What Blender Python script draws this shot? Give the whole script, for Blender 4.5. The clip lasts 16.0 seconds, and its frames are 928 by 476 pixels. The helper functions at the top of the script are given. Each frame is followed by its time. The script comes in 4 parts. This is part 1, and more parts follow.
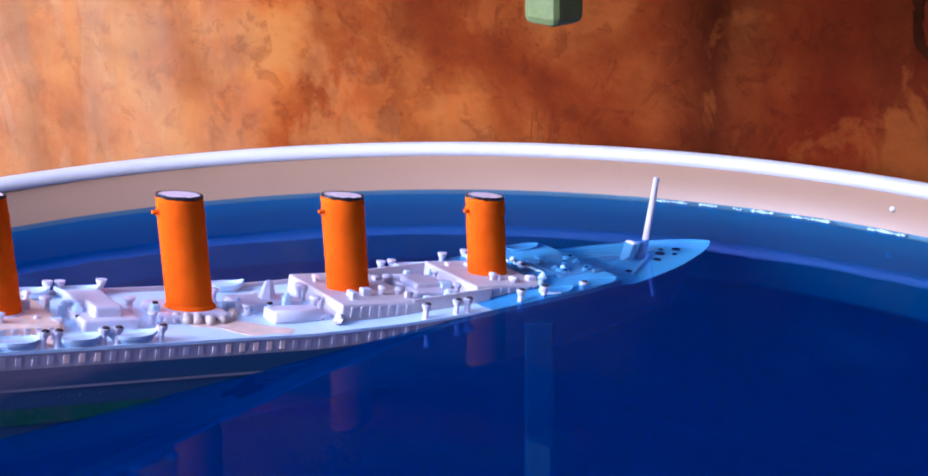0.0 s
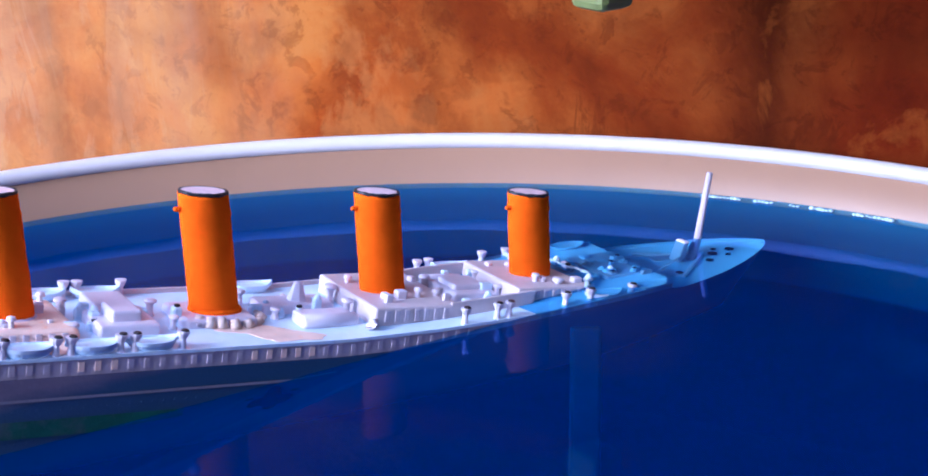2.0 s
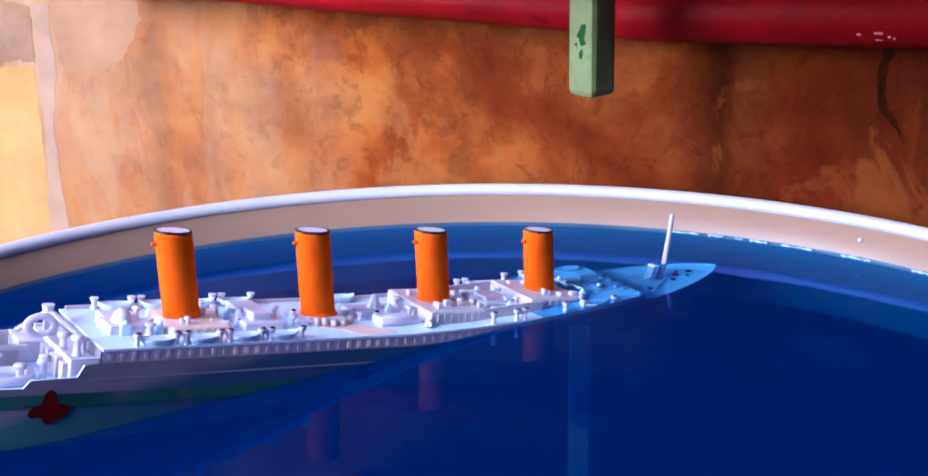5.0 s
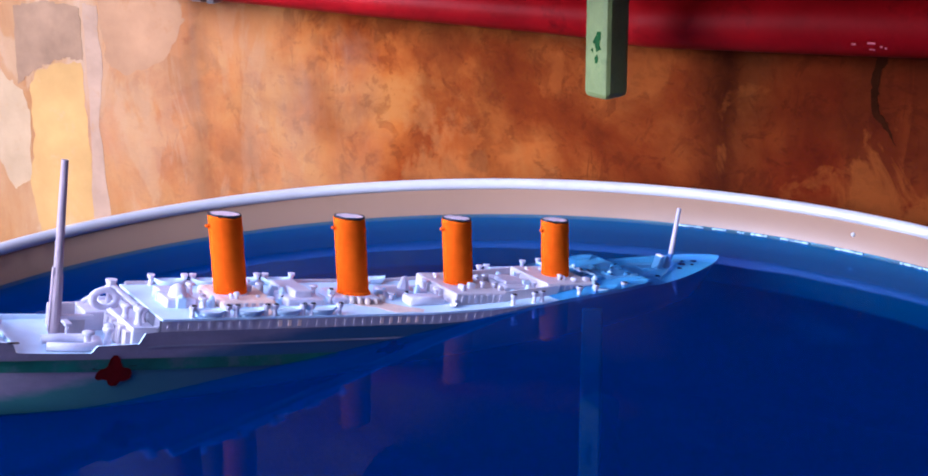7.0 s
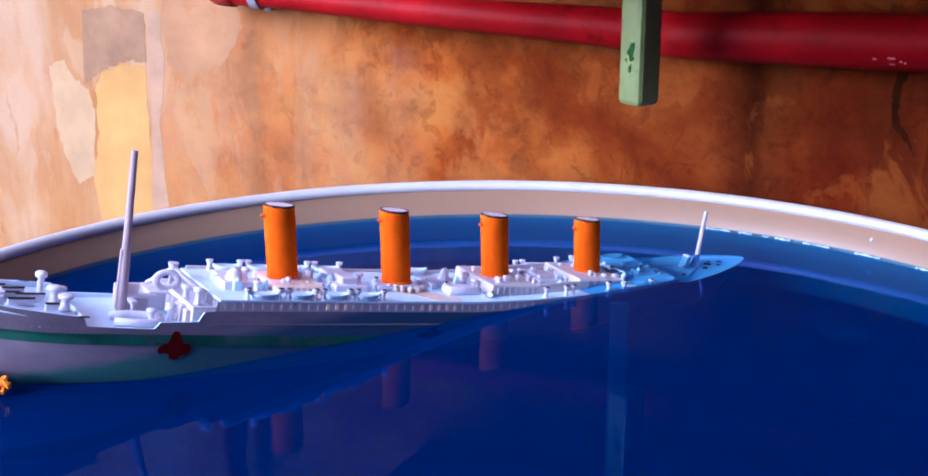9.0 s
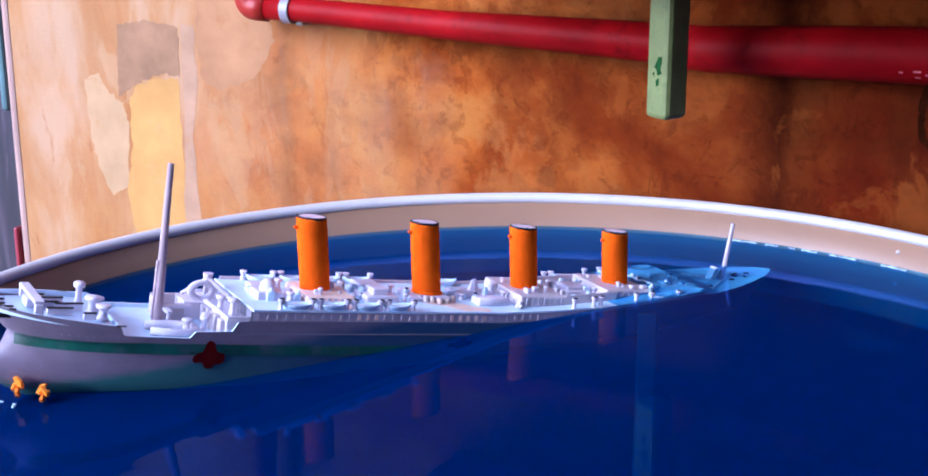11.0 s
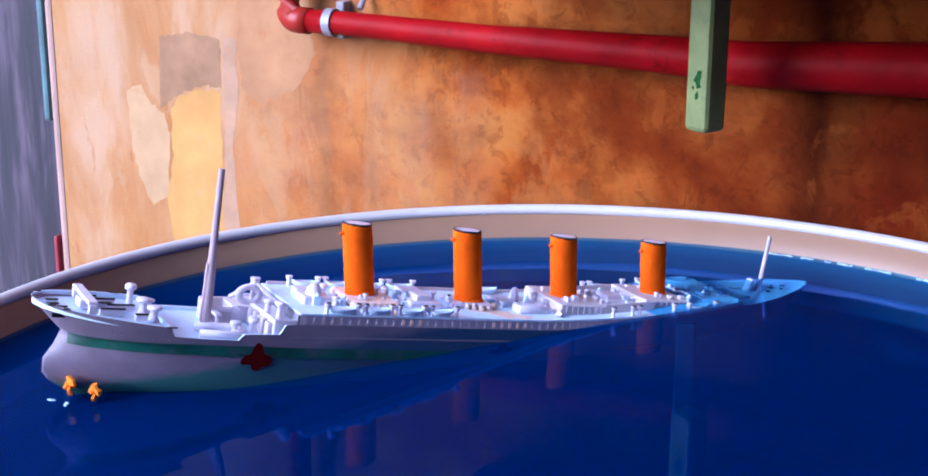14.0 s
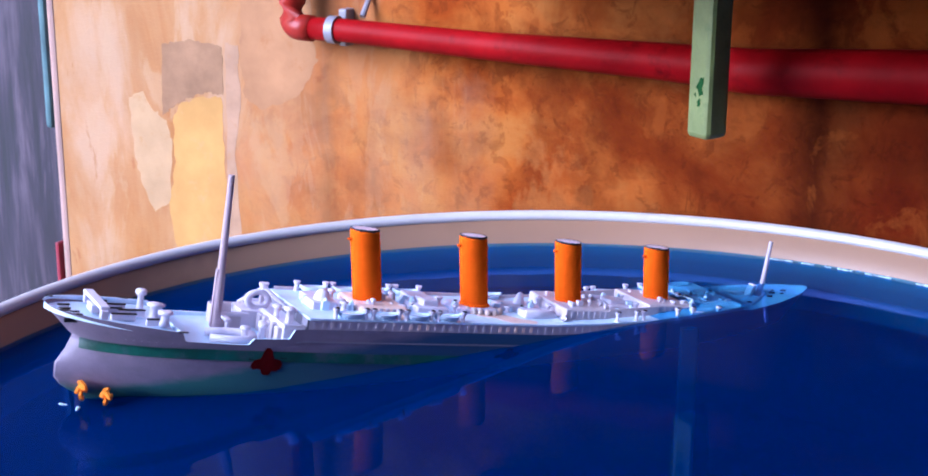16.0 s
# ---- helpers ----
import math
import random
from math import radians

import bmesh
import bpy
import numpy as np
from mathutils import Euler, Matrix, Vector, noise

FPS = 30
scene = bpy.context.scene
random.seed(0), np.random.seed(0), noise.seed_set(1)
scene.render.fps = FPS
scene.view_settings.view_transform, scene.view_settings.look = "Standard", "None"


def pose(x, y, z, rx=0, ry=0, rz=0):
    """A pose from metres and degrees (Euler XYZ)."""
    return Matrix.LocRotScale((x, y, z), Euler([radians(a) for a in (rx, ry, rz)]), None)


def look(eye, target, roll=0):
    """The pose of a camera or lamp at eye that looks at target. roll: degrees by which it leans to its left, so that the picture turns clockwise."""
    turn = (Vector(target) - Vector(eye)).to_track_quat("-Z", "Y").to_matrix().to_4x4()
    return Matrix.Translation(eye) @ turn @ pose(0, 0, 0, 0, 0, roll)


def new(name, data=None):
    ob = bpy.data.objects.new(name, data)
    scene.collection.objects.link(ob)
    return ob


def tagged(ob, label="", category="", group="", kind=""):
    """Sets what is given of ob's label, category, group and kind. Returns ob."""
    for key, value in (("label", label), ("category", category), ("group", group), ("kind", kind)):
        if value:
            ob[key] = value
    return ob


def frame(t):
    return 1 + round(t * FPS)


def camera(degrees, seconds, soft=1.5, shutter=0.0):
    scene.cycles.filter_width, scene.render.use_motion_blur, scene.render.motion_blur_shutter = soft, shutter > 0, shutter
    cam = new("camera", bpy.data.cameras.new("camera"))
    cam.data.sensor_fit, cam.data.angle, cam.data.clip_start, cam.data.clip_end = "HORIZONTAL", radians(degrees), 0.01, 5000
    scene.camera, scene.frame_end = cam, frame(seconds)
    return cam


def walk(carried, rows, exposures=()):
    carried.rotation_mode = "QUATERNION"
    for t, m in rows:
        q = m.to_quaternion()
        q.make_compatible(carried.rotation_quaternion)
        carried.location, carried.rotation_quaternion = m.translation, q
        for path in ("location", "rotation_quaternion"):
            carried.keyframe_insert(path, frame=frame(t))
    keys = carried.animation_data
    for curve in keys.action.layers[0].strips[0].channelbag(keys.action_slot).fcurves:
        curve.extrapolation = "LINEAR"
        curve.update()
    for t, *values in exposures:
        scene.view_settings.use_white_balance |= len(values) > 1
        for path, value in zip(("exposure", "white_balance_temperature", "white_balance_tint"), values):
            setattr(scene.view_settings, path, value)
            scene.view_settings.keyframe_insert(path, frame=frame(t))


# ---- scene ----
K_ROWS = [
    (0.0, pose(0.0361, -0.2724, 0.1716, 71.31, 0, 3.26) @ pose(0, 0, 0, 0, 0, -0.79)),
    (0.5, pose(0.0344, -0.2583, 0.1677, 71.00, 0, 3.70) @ pose(0, 0, 0, 0, 0, -0.58)),
    (1.0, pose(0.0330, -0.2429, 0.1649, 70.55, 0, 3.89) @ pose(0, 0, 0, 0, 0, -0.56)),
    (1.5, pose(0.0329, -0.2428, 0.1648, 70.44, 0, 4.49) @ pose(0, 0, 0, 0, 0, -0.80)),
    (2.0, pose(0.0316, -0.2442, 0.1664, 70.75, 0, 4.63) @ pose(0, 0, 0, 0, 0, -0.88)),
    (2.5, pose(0.0338, -0.2427, 0.1673, 70.43, 0, 5.28) @ pose(0, 0, 0, 0, 0, -0.99)),
    (3.0, pose(0.0354, -0.2430, 0.1704, 70.79, 0, 6.14) @ pose(0, 0, 0, 0, 0, -1.34)),
    (3.5, pose(0.0351, -0.2562, 0.1745, 71.47, 0, 6.19) @ pose(0, 0, 0, 0, 0, -1.11)),
    (4.0, pose(0.0320, -0.3088, 0.1881, 71.85, 0, 5.04) @ pose(0, 0, 0, 0, 0, -1.22)),
    (4.2, pose(0.0334, -0.3343, 0.1969, 71.98, 0, 4.96) @ pose(0, 0, 0, 0, 0, -1.21)),
    (6.5, pose(0.0363, -0.4549, 0.2302, 71.99, 0, 4.92) @ pose(0, 0, 0, 0, 0, -0.60)),
    (7.0, pose(0.0340, -0.4620, 0.2310, 72.14, 0, 5.28) @ pose(0, 0, 0, 0, 0, -0.43)),
    (7.5, pose(0.0388, -0.4794, 0.2352, 72.27, 0, 5.79) @ pose(0, 0, 0, 0, 0, -0.49)),
    (8.0, pose(0.0417, -0.4891, 0.2365, 72.44, 0, 6.04) @ pose(0, 0, 0, 0, 0, -0.42)),
    (8.5, pose(0.0419, -0.4993, 0.2354, 72.61, 0, 6.65) @ pose(0, 0, 0, 0, 0, 0.05)),
    (11.0, pose(0.0421, -0.5152, 0.2387, 73.15, 0, 8.29) @ pose(0, 0, 0, 0, 0, -0.01)),
    (11.5, pose(0.0420, -0.5209, 0.2385, 73.84, 0, 8.55) @ pose(0, 0, 0, 0, 0, 0.19)),
    (12.0, pose(0.0414, -0.5229, 0.2391, 73.78, 0, 8.84) @ pose(0, 0, 0, 0, 0, 0.09)),
    (12.5, pose(0.0390, -0.5252, 0.2378, 73.80, 0, 8.74) @ pose(0, 0, 0, 0, 0, 0.21)),
    (13.0, pose(0.0375, -0.5260, 0.2371, 73.88, 0, 8.77) @ pose(0, 0, 0, 0, 0, 0.27)),
    (13.5, pose(0.0351, -0.5266, 0.2370, 73.87, 0, 8.88) @ pose(0, 0, 0, 0, 0, 0.29)),
    (14.0, pose(0.0337, -0.5285, 0.2361, 73.96, 0, 9.15) @ pose(0, 0, 0, 0, 0, 0.35)),
    (14.5, pose(0.0325, -0.5284, 0.2362, 73.91, 0, 9.13) @ pose(0, 0, 0, 0, 0, 0.37)),
    (15.0, pose(0.0319, -0.5305, 0.2365, 74.06, 0, 9.07) @ pose(0, 0, 0, 0, 0, 0.30)),
    (15.5, pose(0.0302, -0.5323, 0.2364, 74.12, 0, 8.95) @ pose(0, 0, 0, 0, 0, 0.34)),
    (16.0, pose(0.0268, -0.5359, 0.2371, 74.24, 0, 8.72) @ pose(0, 0, 0, 0, 0, 0.42)),
]
cam = camera(35.75, 16.0, soft=1.8)
walk(cam, K_ROWS, [(0.0, 1.30, 4950, 20), (4.0, 1.28, 4950, 20), (7.0, 1.2, 4950, 20), (16.0, 1.2, 4950, 20)])

# ---------------------------------------------------------------- light
world = bpy.data.worlds.new("sky")
scene.world = world
world.use_nodes = True
wn = world.node_tree
sky = wn.nodes.new("ShaderNodeTexSky")
sky.sky_type = 'NISHITA'
sky.sun_disc = False
sky.sun_elevation = radians(27)
sky.sun_rotation = radians(-132)
wn.nodes["Background"].inputs[1].default_value = 0.18
wn.links.new(sky.outputs[0], wn.nodes["Background"].inputs[0])

sun = new("sun", bpy.data.lights.new("sun", 'SUN'))
sun.data.energy = 3.1
sun.data.angle = radians(40)
sun.data.color = (0.97, 0.97, 1.0)
sun.matrix_world = look((-0.80, -0.80, 0.58), (0, 0.0, 0))

# ---------------------------------------------------------------- material helpers


def mat_new(name, color, rough=0.5, metal=0.0, spec=0.5):
    m = bpy.data.materials.new(name)
    m.use_nodes = True
    b = m.node_tree.nodes["Principled BSDF"]
    b.inputs["Base Color"].default_value = (*color, 1)
    b.inputs["Roughness"].default_value = rough
    b.inputs["Metallic"].default_value = metal
    b.inputs["Specular IOR Level"].default_value = spec
    return m


def nd(m, kind, **kw):
    n = m.node_tree.nodes.new(kind)
    for key, value in kw.items():
        if key == "operation":
            n.operation = value
        elif key == "blend":
            n.data_type = 'RGBA'
            n.blend_type = value
        elif key == "scale":
            n.inputs["Scale"].default_value = value
        elif key == "detail":
            n.inputs["Detail"].default_value = value
        elif key == "distortion":
            n.inputs["Distortion"].default_value = value
    return n


def ramp(m, src, stops):
    r = m.node_tree.nodes.new("ShaderNodeValToRGB")
    els = r.color_ramp.elements
    while len(els) < len(stops):
        els.new(0.5)
    for e, (p, c) in zip(els, stops):
        e.position, e.color = min(p, 1.0), (*c, 1)
    m.node_tree.links.new(src, r.inputs[0])
    return r.outputs[0]


def coords(m, stretch=(1, 1, 1)):
    tc = m.node_tree.nodes.new("ShaderNodeTexCoord")
    mp = m.node_tree.nodes.new("ShaderNodeMapping")
    mp.inputs["Scale"].default_value = stretch
    m.node_tree.links.new(tc.outputs["Object"], mp.inputs[0])
    return mp.outputs[0]


def noise_of(m, vec, scale, detail=6, rough=0.6, distortion=0.0):
    n = nd(m, "ShaderNodeTexNoise", scale=scale, detail=detail, distortion=distortion)
    n.inputs["Roughness"].default_value = rough
    m.node_tree.links.new(vec, n.inputs["Vector"])
    return n.outputs["Fac"]


def mix(m, fac, a, b, blend='MIX'):
    n = nd(m, "ShaderNodeMix", blend=blend)
    for sock, val in ((n.inputs[0], fac), (n.inputs[6], a), (n.inputs[7], b)):
        if isinstance(val, (int, float)):
            sock.default_value = val
        elif isinstance(val, tuple):
            sock.default_value = (*val, 1)
        else:
            m.node_tree.links.new(val, sock)
    return n.outputs[2]


def bump(m, height, strength=0.3, dist=0.001):
    b = m.node_tree.nodes.new("ShaderNodeBump")
    b.inputs["Strength"].default_value = strength
    b.inputs["Distance"].default_value = dist
    m.node_tree.links.new(height, b.inputs["Height"])
    m.node_tree.links.new(b.outputs[0], m.node_tree.nodes["Principled BSDF"].inputs["Normal"])


def paint(name, color, rough=0.5, var=0.15, scale=60, fine=600, bumpy=0.25, dirt=None, spec=0.5, depth=0.0004, unit=1.0, cover=0.0):
    """Paint or plastic with cloudy tone, fine grain and optional dirt."""
    m = mat_new(name, color, rough, 0, spec)
    v = coords(m)
    big = noise_of(m, v, scale * unit, 5)
    small = noise_of(m, v, fine * unit, 3)
    dark = tuple(c * (1 - var * 1.6) for c in color)
    light = tuple(min(1, c * (1 + var)) for c in color)
    col = ramp(m, big, ((0.3, dark), (0.7, light)))
    if dirt:
        spots = ramp(m, noise_of(m, v, scale * unit * 2.2, 8, 0.7), ((0.56 - cover, (0, 0, 0)), (0.7 - cover, (1, 1, 1))))
        col = mix(m, spots, col, dirt)
    m.node_tree.links.new(col, m.node_tree.nodes["Principled BSDF"].inputs["Base Color"])
    bump(m, small, bumpy, depth)
    return m


# white resin: warm bounce tinted into the uprights, sky blue into the decks
M_WHITE = paint("white_resin", (0.7238, 0.658, 0.752), 0.45, 0.06, 90, 900, 0.25, unit=0.001)
M_DECK = paint("white_deck_skylit", (0.68, 0.82, 0.97), 0.5, 0.05, 120, 1200, 0.2, unit=0.001)
# lilac shade of the white sides is put into these two colours
M_HULL = paint("hull_white_shaded", (0.231, 0.2145, 0.264), 0.5, 0.10, 70, 900, 0.3, dirt=(0.198, 0.1815, 0.22), unit=0.001)
M_PROM = paint("lilac_shaded_white", (0.50, 0.43, 0.50), 0.5, 0.10, 70, 900, 0.3, unit=0.001)
M_ORANGE = paint("orange_paint", (1.0, 0.132, 0.0), 0.7, 0.06, 150, 1500, 0.3, dirt=(1.0, 0.12, 0.0), spec=0.0, unit=0.001)
M_PROP = paint("prop_orange", (0.95, 0.26, 0.01), 0.4, 0.1, 300, 2000, 0.2, unit=0.001)
M_GREEN = paint("green_band", (0.012, 0.100, 0.070), 0.5, 0.35, 40, 1200, 0.3, dirt=(0.065, 0.10, 0.11), unit=0.001, cover=0.05)
M_PEACH = paint("white_tinged_orange", (0.92, 0.66, 0.55), 0.5, 0.10, 160, 1200, 0.2, dirt=(0.92, 0.50, 0.32), unit=0.001)
M_PINK = paint("pinkish_resin", (0.6019, 0.5117, 0.5417), 0.5, 0.08, 120, 1000, 0.25, unit=0.001)
M_MAST = paint("pinkish_grey_mast", (0.43, 0.315, 0.345), 0.5, 0.08, 120, 1000, 0.25, unit=0.001)
M_TOP = paint("pink_inset", (0.90, 0.66, 0.67), 0.5, 0.10, 300, 1000, 0.25, dirt=(0.55, 0.10, 0.06), unit=0.001, cover=-0.05)
M_MARK = paint("pink_print", (0.50, 0.10, 0.11), 0.6, 0.2, 300, 900, 0.2)
M_GLINT = paint("glint_white", (0.50, 0.66, 0.72), 0.15, 0.03, 300, 900, 0.1)
M_PLEAT = paint("peach_tinged_white", (0.735, 0.57, 0.495), 0.5, 0.08, 160, 1200, 0.2, unit=0.001)
M_RED = paint("red_cross", (0.085, 0.0007, 0.0015), 0.7, 0.2, 200, 1500, 0.3, spec=0.1, unit=0.001)
M_BLACK = paint("black_paint", (0.01, 0.009, 0.011), 0.5, 0.2, 200, 1500, 0.2, unit=0.001)
M_TUB = paint("tub_white", (0.5889, 0.5478, 0.5409), 0.35, 0.05, 12, 500, 0.08, dirt=(0.5341, 0.4794, 0.4656))
# warm bounce off the plaster wall is painted into the tub's inside
M_TUBW = paint("tub_inside_bounce_peach", (0.300, 0.170, 0.104), 0.4, 0.05, 10, 500, 0.08, dirt=(0.262, 0.150, 0.090))


def depth_tint_material():
    """White plastic behind water: the water's tint painted on, paler where it is shallow."""
    m = mat_new("depth_tint_blue", (0, 0, 0), 0.9, 0, 0.0)
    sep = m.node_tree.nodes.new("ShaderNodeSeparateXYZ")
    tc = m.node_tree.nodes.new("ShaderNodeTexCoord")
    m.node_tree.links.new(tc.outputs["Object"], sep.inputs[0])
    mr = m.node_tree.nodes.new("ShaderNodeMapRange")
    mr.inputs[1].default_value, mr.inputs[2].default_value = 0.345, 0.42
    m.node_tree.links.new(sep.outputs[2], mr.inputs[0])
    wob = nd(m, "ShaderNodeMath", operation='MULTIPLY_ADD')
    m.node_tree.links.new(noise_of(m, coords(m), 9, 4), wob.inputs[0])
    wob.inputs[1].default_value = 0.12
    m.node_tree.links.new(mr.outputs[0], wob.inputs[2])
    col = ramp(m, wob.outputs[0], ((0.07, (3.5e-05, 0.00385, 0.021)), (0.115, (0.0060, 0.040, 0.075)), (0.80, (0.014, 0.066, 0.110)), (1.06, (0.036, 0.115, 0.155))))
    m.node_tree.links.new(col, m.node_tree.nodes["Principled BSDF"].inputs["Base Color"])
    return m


M_TUBIN = depth_tint_material()


def hull_material():
    """White hull, worn, with shade painted in amidships and a blue-green wash low down."""
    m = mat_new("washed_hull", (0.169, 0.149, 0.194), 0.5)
    v = coords(m)
    sep = m.node_tree.nodes.new("ShaderNodeSeparateXYZ")
    m.node_tree.links.new(v, sep.inputs[0])
    big = noise_of(m, v, 0.07, 5)
    vs = coords(m, (0.25, 1, 1))
    run = noise_of(m, vs, 0.30, 5, 0.6)
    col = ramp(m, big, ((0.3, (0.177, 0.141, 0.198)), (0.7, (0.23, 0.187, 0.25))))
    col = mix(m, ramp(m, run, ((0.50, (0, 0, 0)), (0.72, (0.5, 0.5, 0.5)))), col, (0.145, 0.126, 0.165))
    # shade is painted in: the white darkens towards the middle of the ship
    mid_shade = m.node_tree.nodes.new("ShaderNodeMapRange")
    mid_shade.inputs[1].default_value, mid_shade.inputs[2].default_value = -20, 72
    mid_shade.inputs[3].default_value, mid_shade.inputs[4].default_value = 0.0, 0.90
    m.node_tree.links.new(sep.outputs[0], mid_shade.inputs[0])
    col = mix(m, mid_shade.outputs[0], col, (0.070, 0.067, 0.135))
    # the wash paints in the tint of submerged hull; it begins at the keel near the stern and climbs towards the bow
    edge = m.node_tree.nodes.new("ShaderNodeMapRange")
    edge.inputs[1].default_value, edge.inputs[2].default_value = -112, -42
    edge.inputs[3].default_value, edge.inputs[4].default_value = 72, 52.5
    m.node_tree.links.new(sep.outputs[0], edge.inputs[0])
    climb = m.node_tree.nodes.new("ShaderNodeMapRange")
    climb.inputs[1].default_value, climb.inputs[2].default_value = -42, 45
    climb.inputs[3].default_value, climb.inputs[4].default_value = 0, -15
    m.node_tree.links.new(sep.outputs[0], climb.inputs[0])
    both = nd(m, "ShaderNodeMath", operation='ADD')
    m.node_tree.links.new(edge.outputs[0], both.inputs[0])
    m.node_tree.links.new(climb.outputs[0], both.inputs[1])
    low = nd(m, "ShaderNodeMath", operation='ADD')
    m.node_tree.links.new(sep.outputs[2], low.inputs[0])
    m.node_tree.links.new(both.outputs[0], low.inputs[1])
    w = nd(m, "ShaderNodeMath", operation='MULTIPLY_ADD')
    m.node_tree.links.new(run, w.inputs[0])
    w.inputs[1].default_value = -4.0
    m.node_tree.links.new(low.outputs[0], w.inputs[2])
    wash = m.node_tree.nodes.new("ShaderNodeMapRange")
    wash.inputs[1].default_value, wash.inputs[2].default_value = -0.5, -4.5
    wash.inputs[3].default_value, wash.inputs[4].default_value = 0.0, 0.88
    m.node_tree.links.new(w.outputs[0], wash.inputs[0])
    # the wash is greener at the stern, bluer amidships
    hue = m.node_tree.nodes.new("ShaderNodeMapRange")
    hue.inputs[1].default_value, hue.inputs[2].default_value = -75, 5
    m.node_tree.links.new(sep.outputs[0], hue.inputs[0])
    tint = mix(m, hue.outputs[0], (0.022, 0.15, 0.125), (0.010, 0.058, 0.135))
    col = mix(m, wash.outputs[0], col, tint)
    m.node_tree.links.new(col, m.node_tree.nodes["Principled BSDF"].inputs["Base Color"])
    bump(m, noise_of(m, v, 0.9, 3), 0.3, 0.0004)
    return m


M_WASH = hull_material()
M_PIPE = paint("red_pipe", (0.235, 0.0013, 0.0026), 0.5, 0.20, 25, 500, 0.15, spec=0.08, dirt=(0.14, 0.0016, 0.002))
M_ELBOW = paint("orange_red_elbow", (0.27, 0.014, 0.006), 0.4, 0.12, 40, 500, 0.1, spec=0.3)
M_CLAMP = paint("grey_clamp", (0.20, 0.185, 0.21), 0.4, 0.1, 80, 500, 0.1)
M_POST = paint("pale_green_paint", (0.165, 0.200, 0.060), 0.55, 0.16, 45, 500, 0.4, dirt=(0.110, 0.150, 0.042), depth=0.0008)
M_CHIP = paint("dark_green_chip", (0.012, 0.060, 0.012), 0.7, 0.2, 200, 900, 0.3, spec=0.1)
M_LATH = paint("blue_lath", (0.003, 0.022, 0.055), 0.7, 0.2, 30, 400, 0.2, spec=0.1)
M_FLOOR = paint("grey_concrete", (0.30, 0.31, 0.34), 0.8, 0.2, 6, 200, 0.5, dirt=(0.2, 0.2, 0.22))
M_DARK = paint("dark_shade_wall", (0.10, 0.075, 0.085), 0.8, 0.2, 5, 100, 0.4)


def sheet_material():
    """Lilac grey sheet with long upright streaks."""
    m = mat_new("streaked_lilac_sheet", (0.0379, 0.0277, 0.044), 0.7)
    st = noise_of(m, coords(m, (1, 1, 0.10)), 55, 6, 0.6, 0.3)
    cl = noise_of(m, coords(m), 5, 4)
    col = ramp(m, st, ((0.40, (0.0022, 0.0013, 0.0050)), (0.50, (0.0150, 0.0085, 0.0200)), (0.61, (0.060, 0.040, 0.058))))
    col = mix(m, ramp(m, cl, ((0.40, (0.6, 0.6, 0.6)), (0.62, (0, 0, 0)))), col, (0.0120, 0.0050, 0.0150))
    m.node_tree.links.new(col, m.node_tree.nodes["Principled BSDF"].inputs["Base Color"])
    bump(m, st, 0.4, 0.002)
    return m


M_PANEL = sheet_material()
M_TEALP = paint("teal_strip", (0.060, 0.120, 0.130), 0.6, 0.3, 30, 200, 0.3, dirt=(0.1, 0.12, 0.14))
M_LINT = paint("pale_reveal", (0.31, 0.19, 0.155), 0.8, 0.14, 14, 260, 0.5)
M_REDBIT = paint("red_plastic", (0.225, 0.01, 0.025), 0.5, 0.1, 30, 300, 0.1)


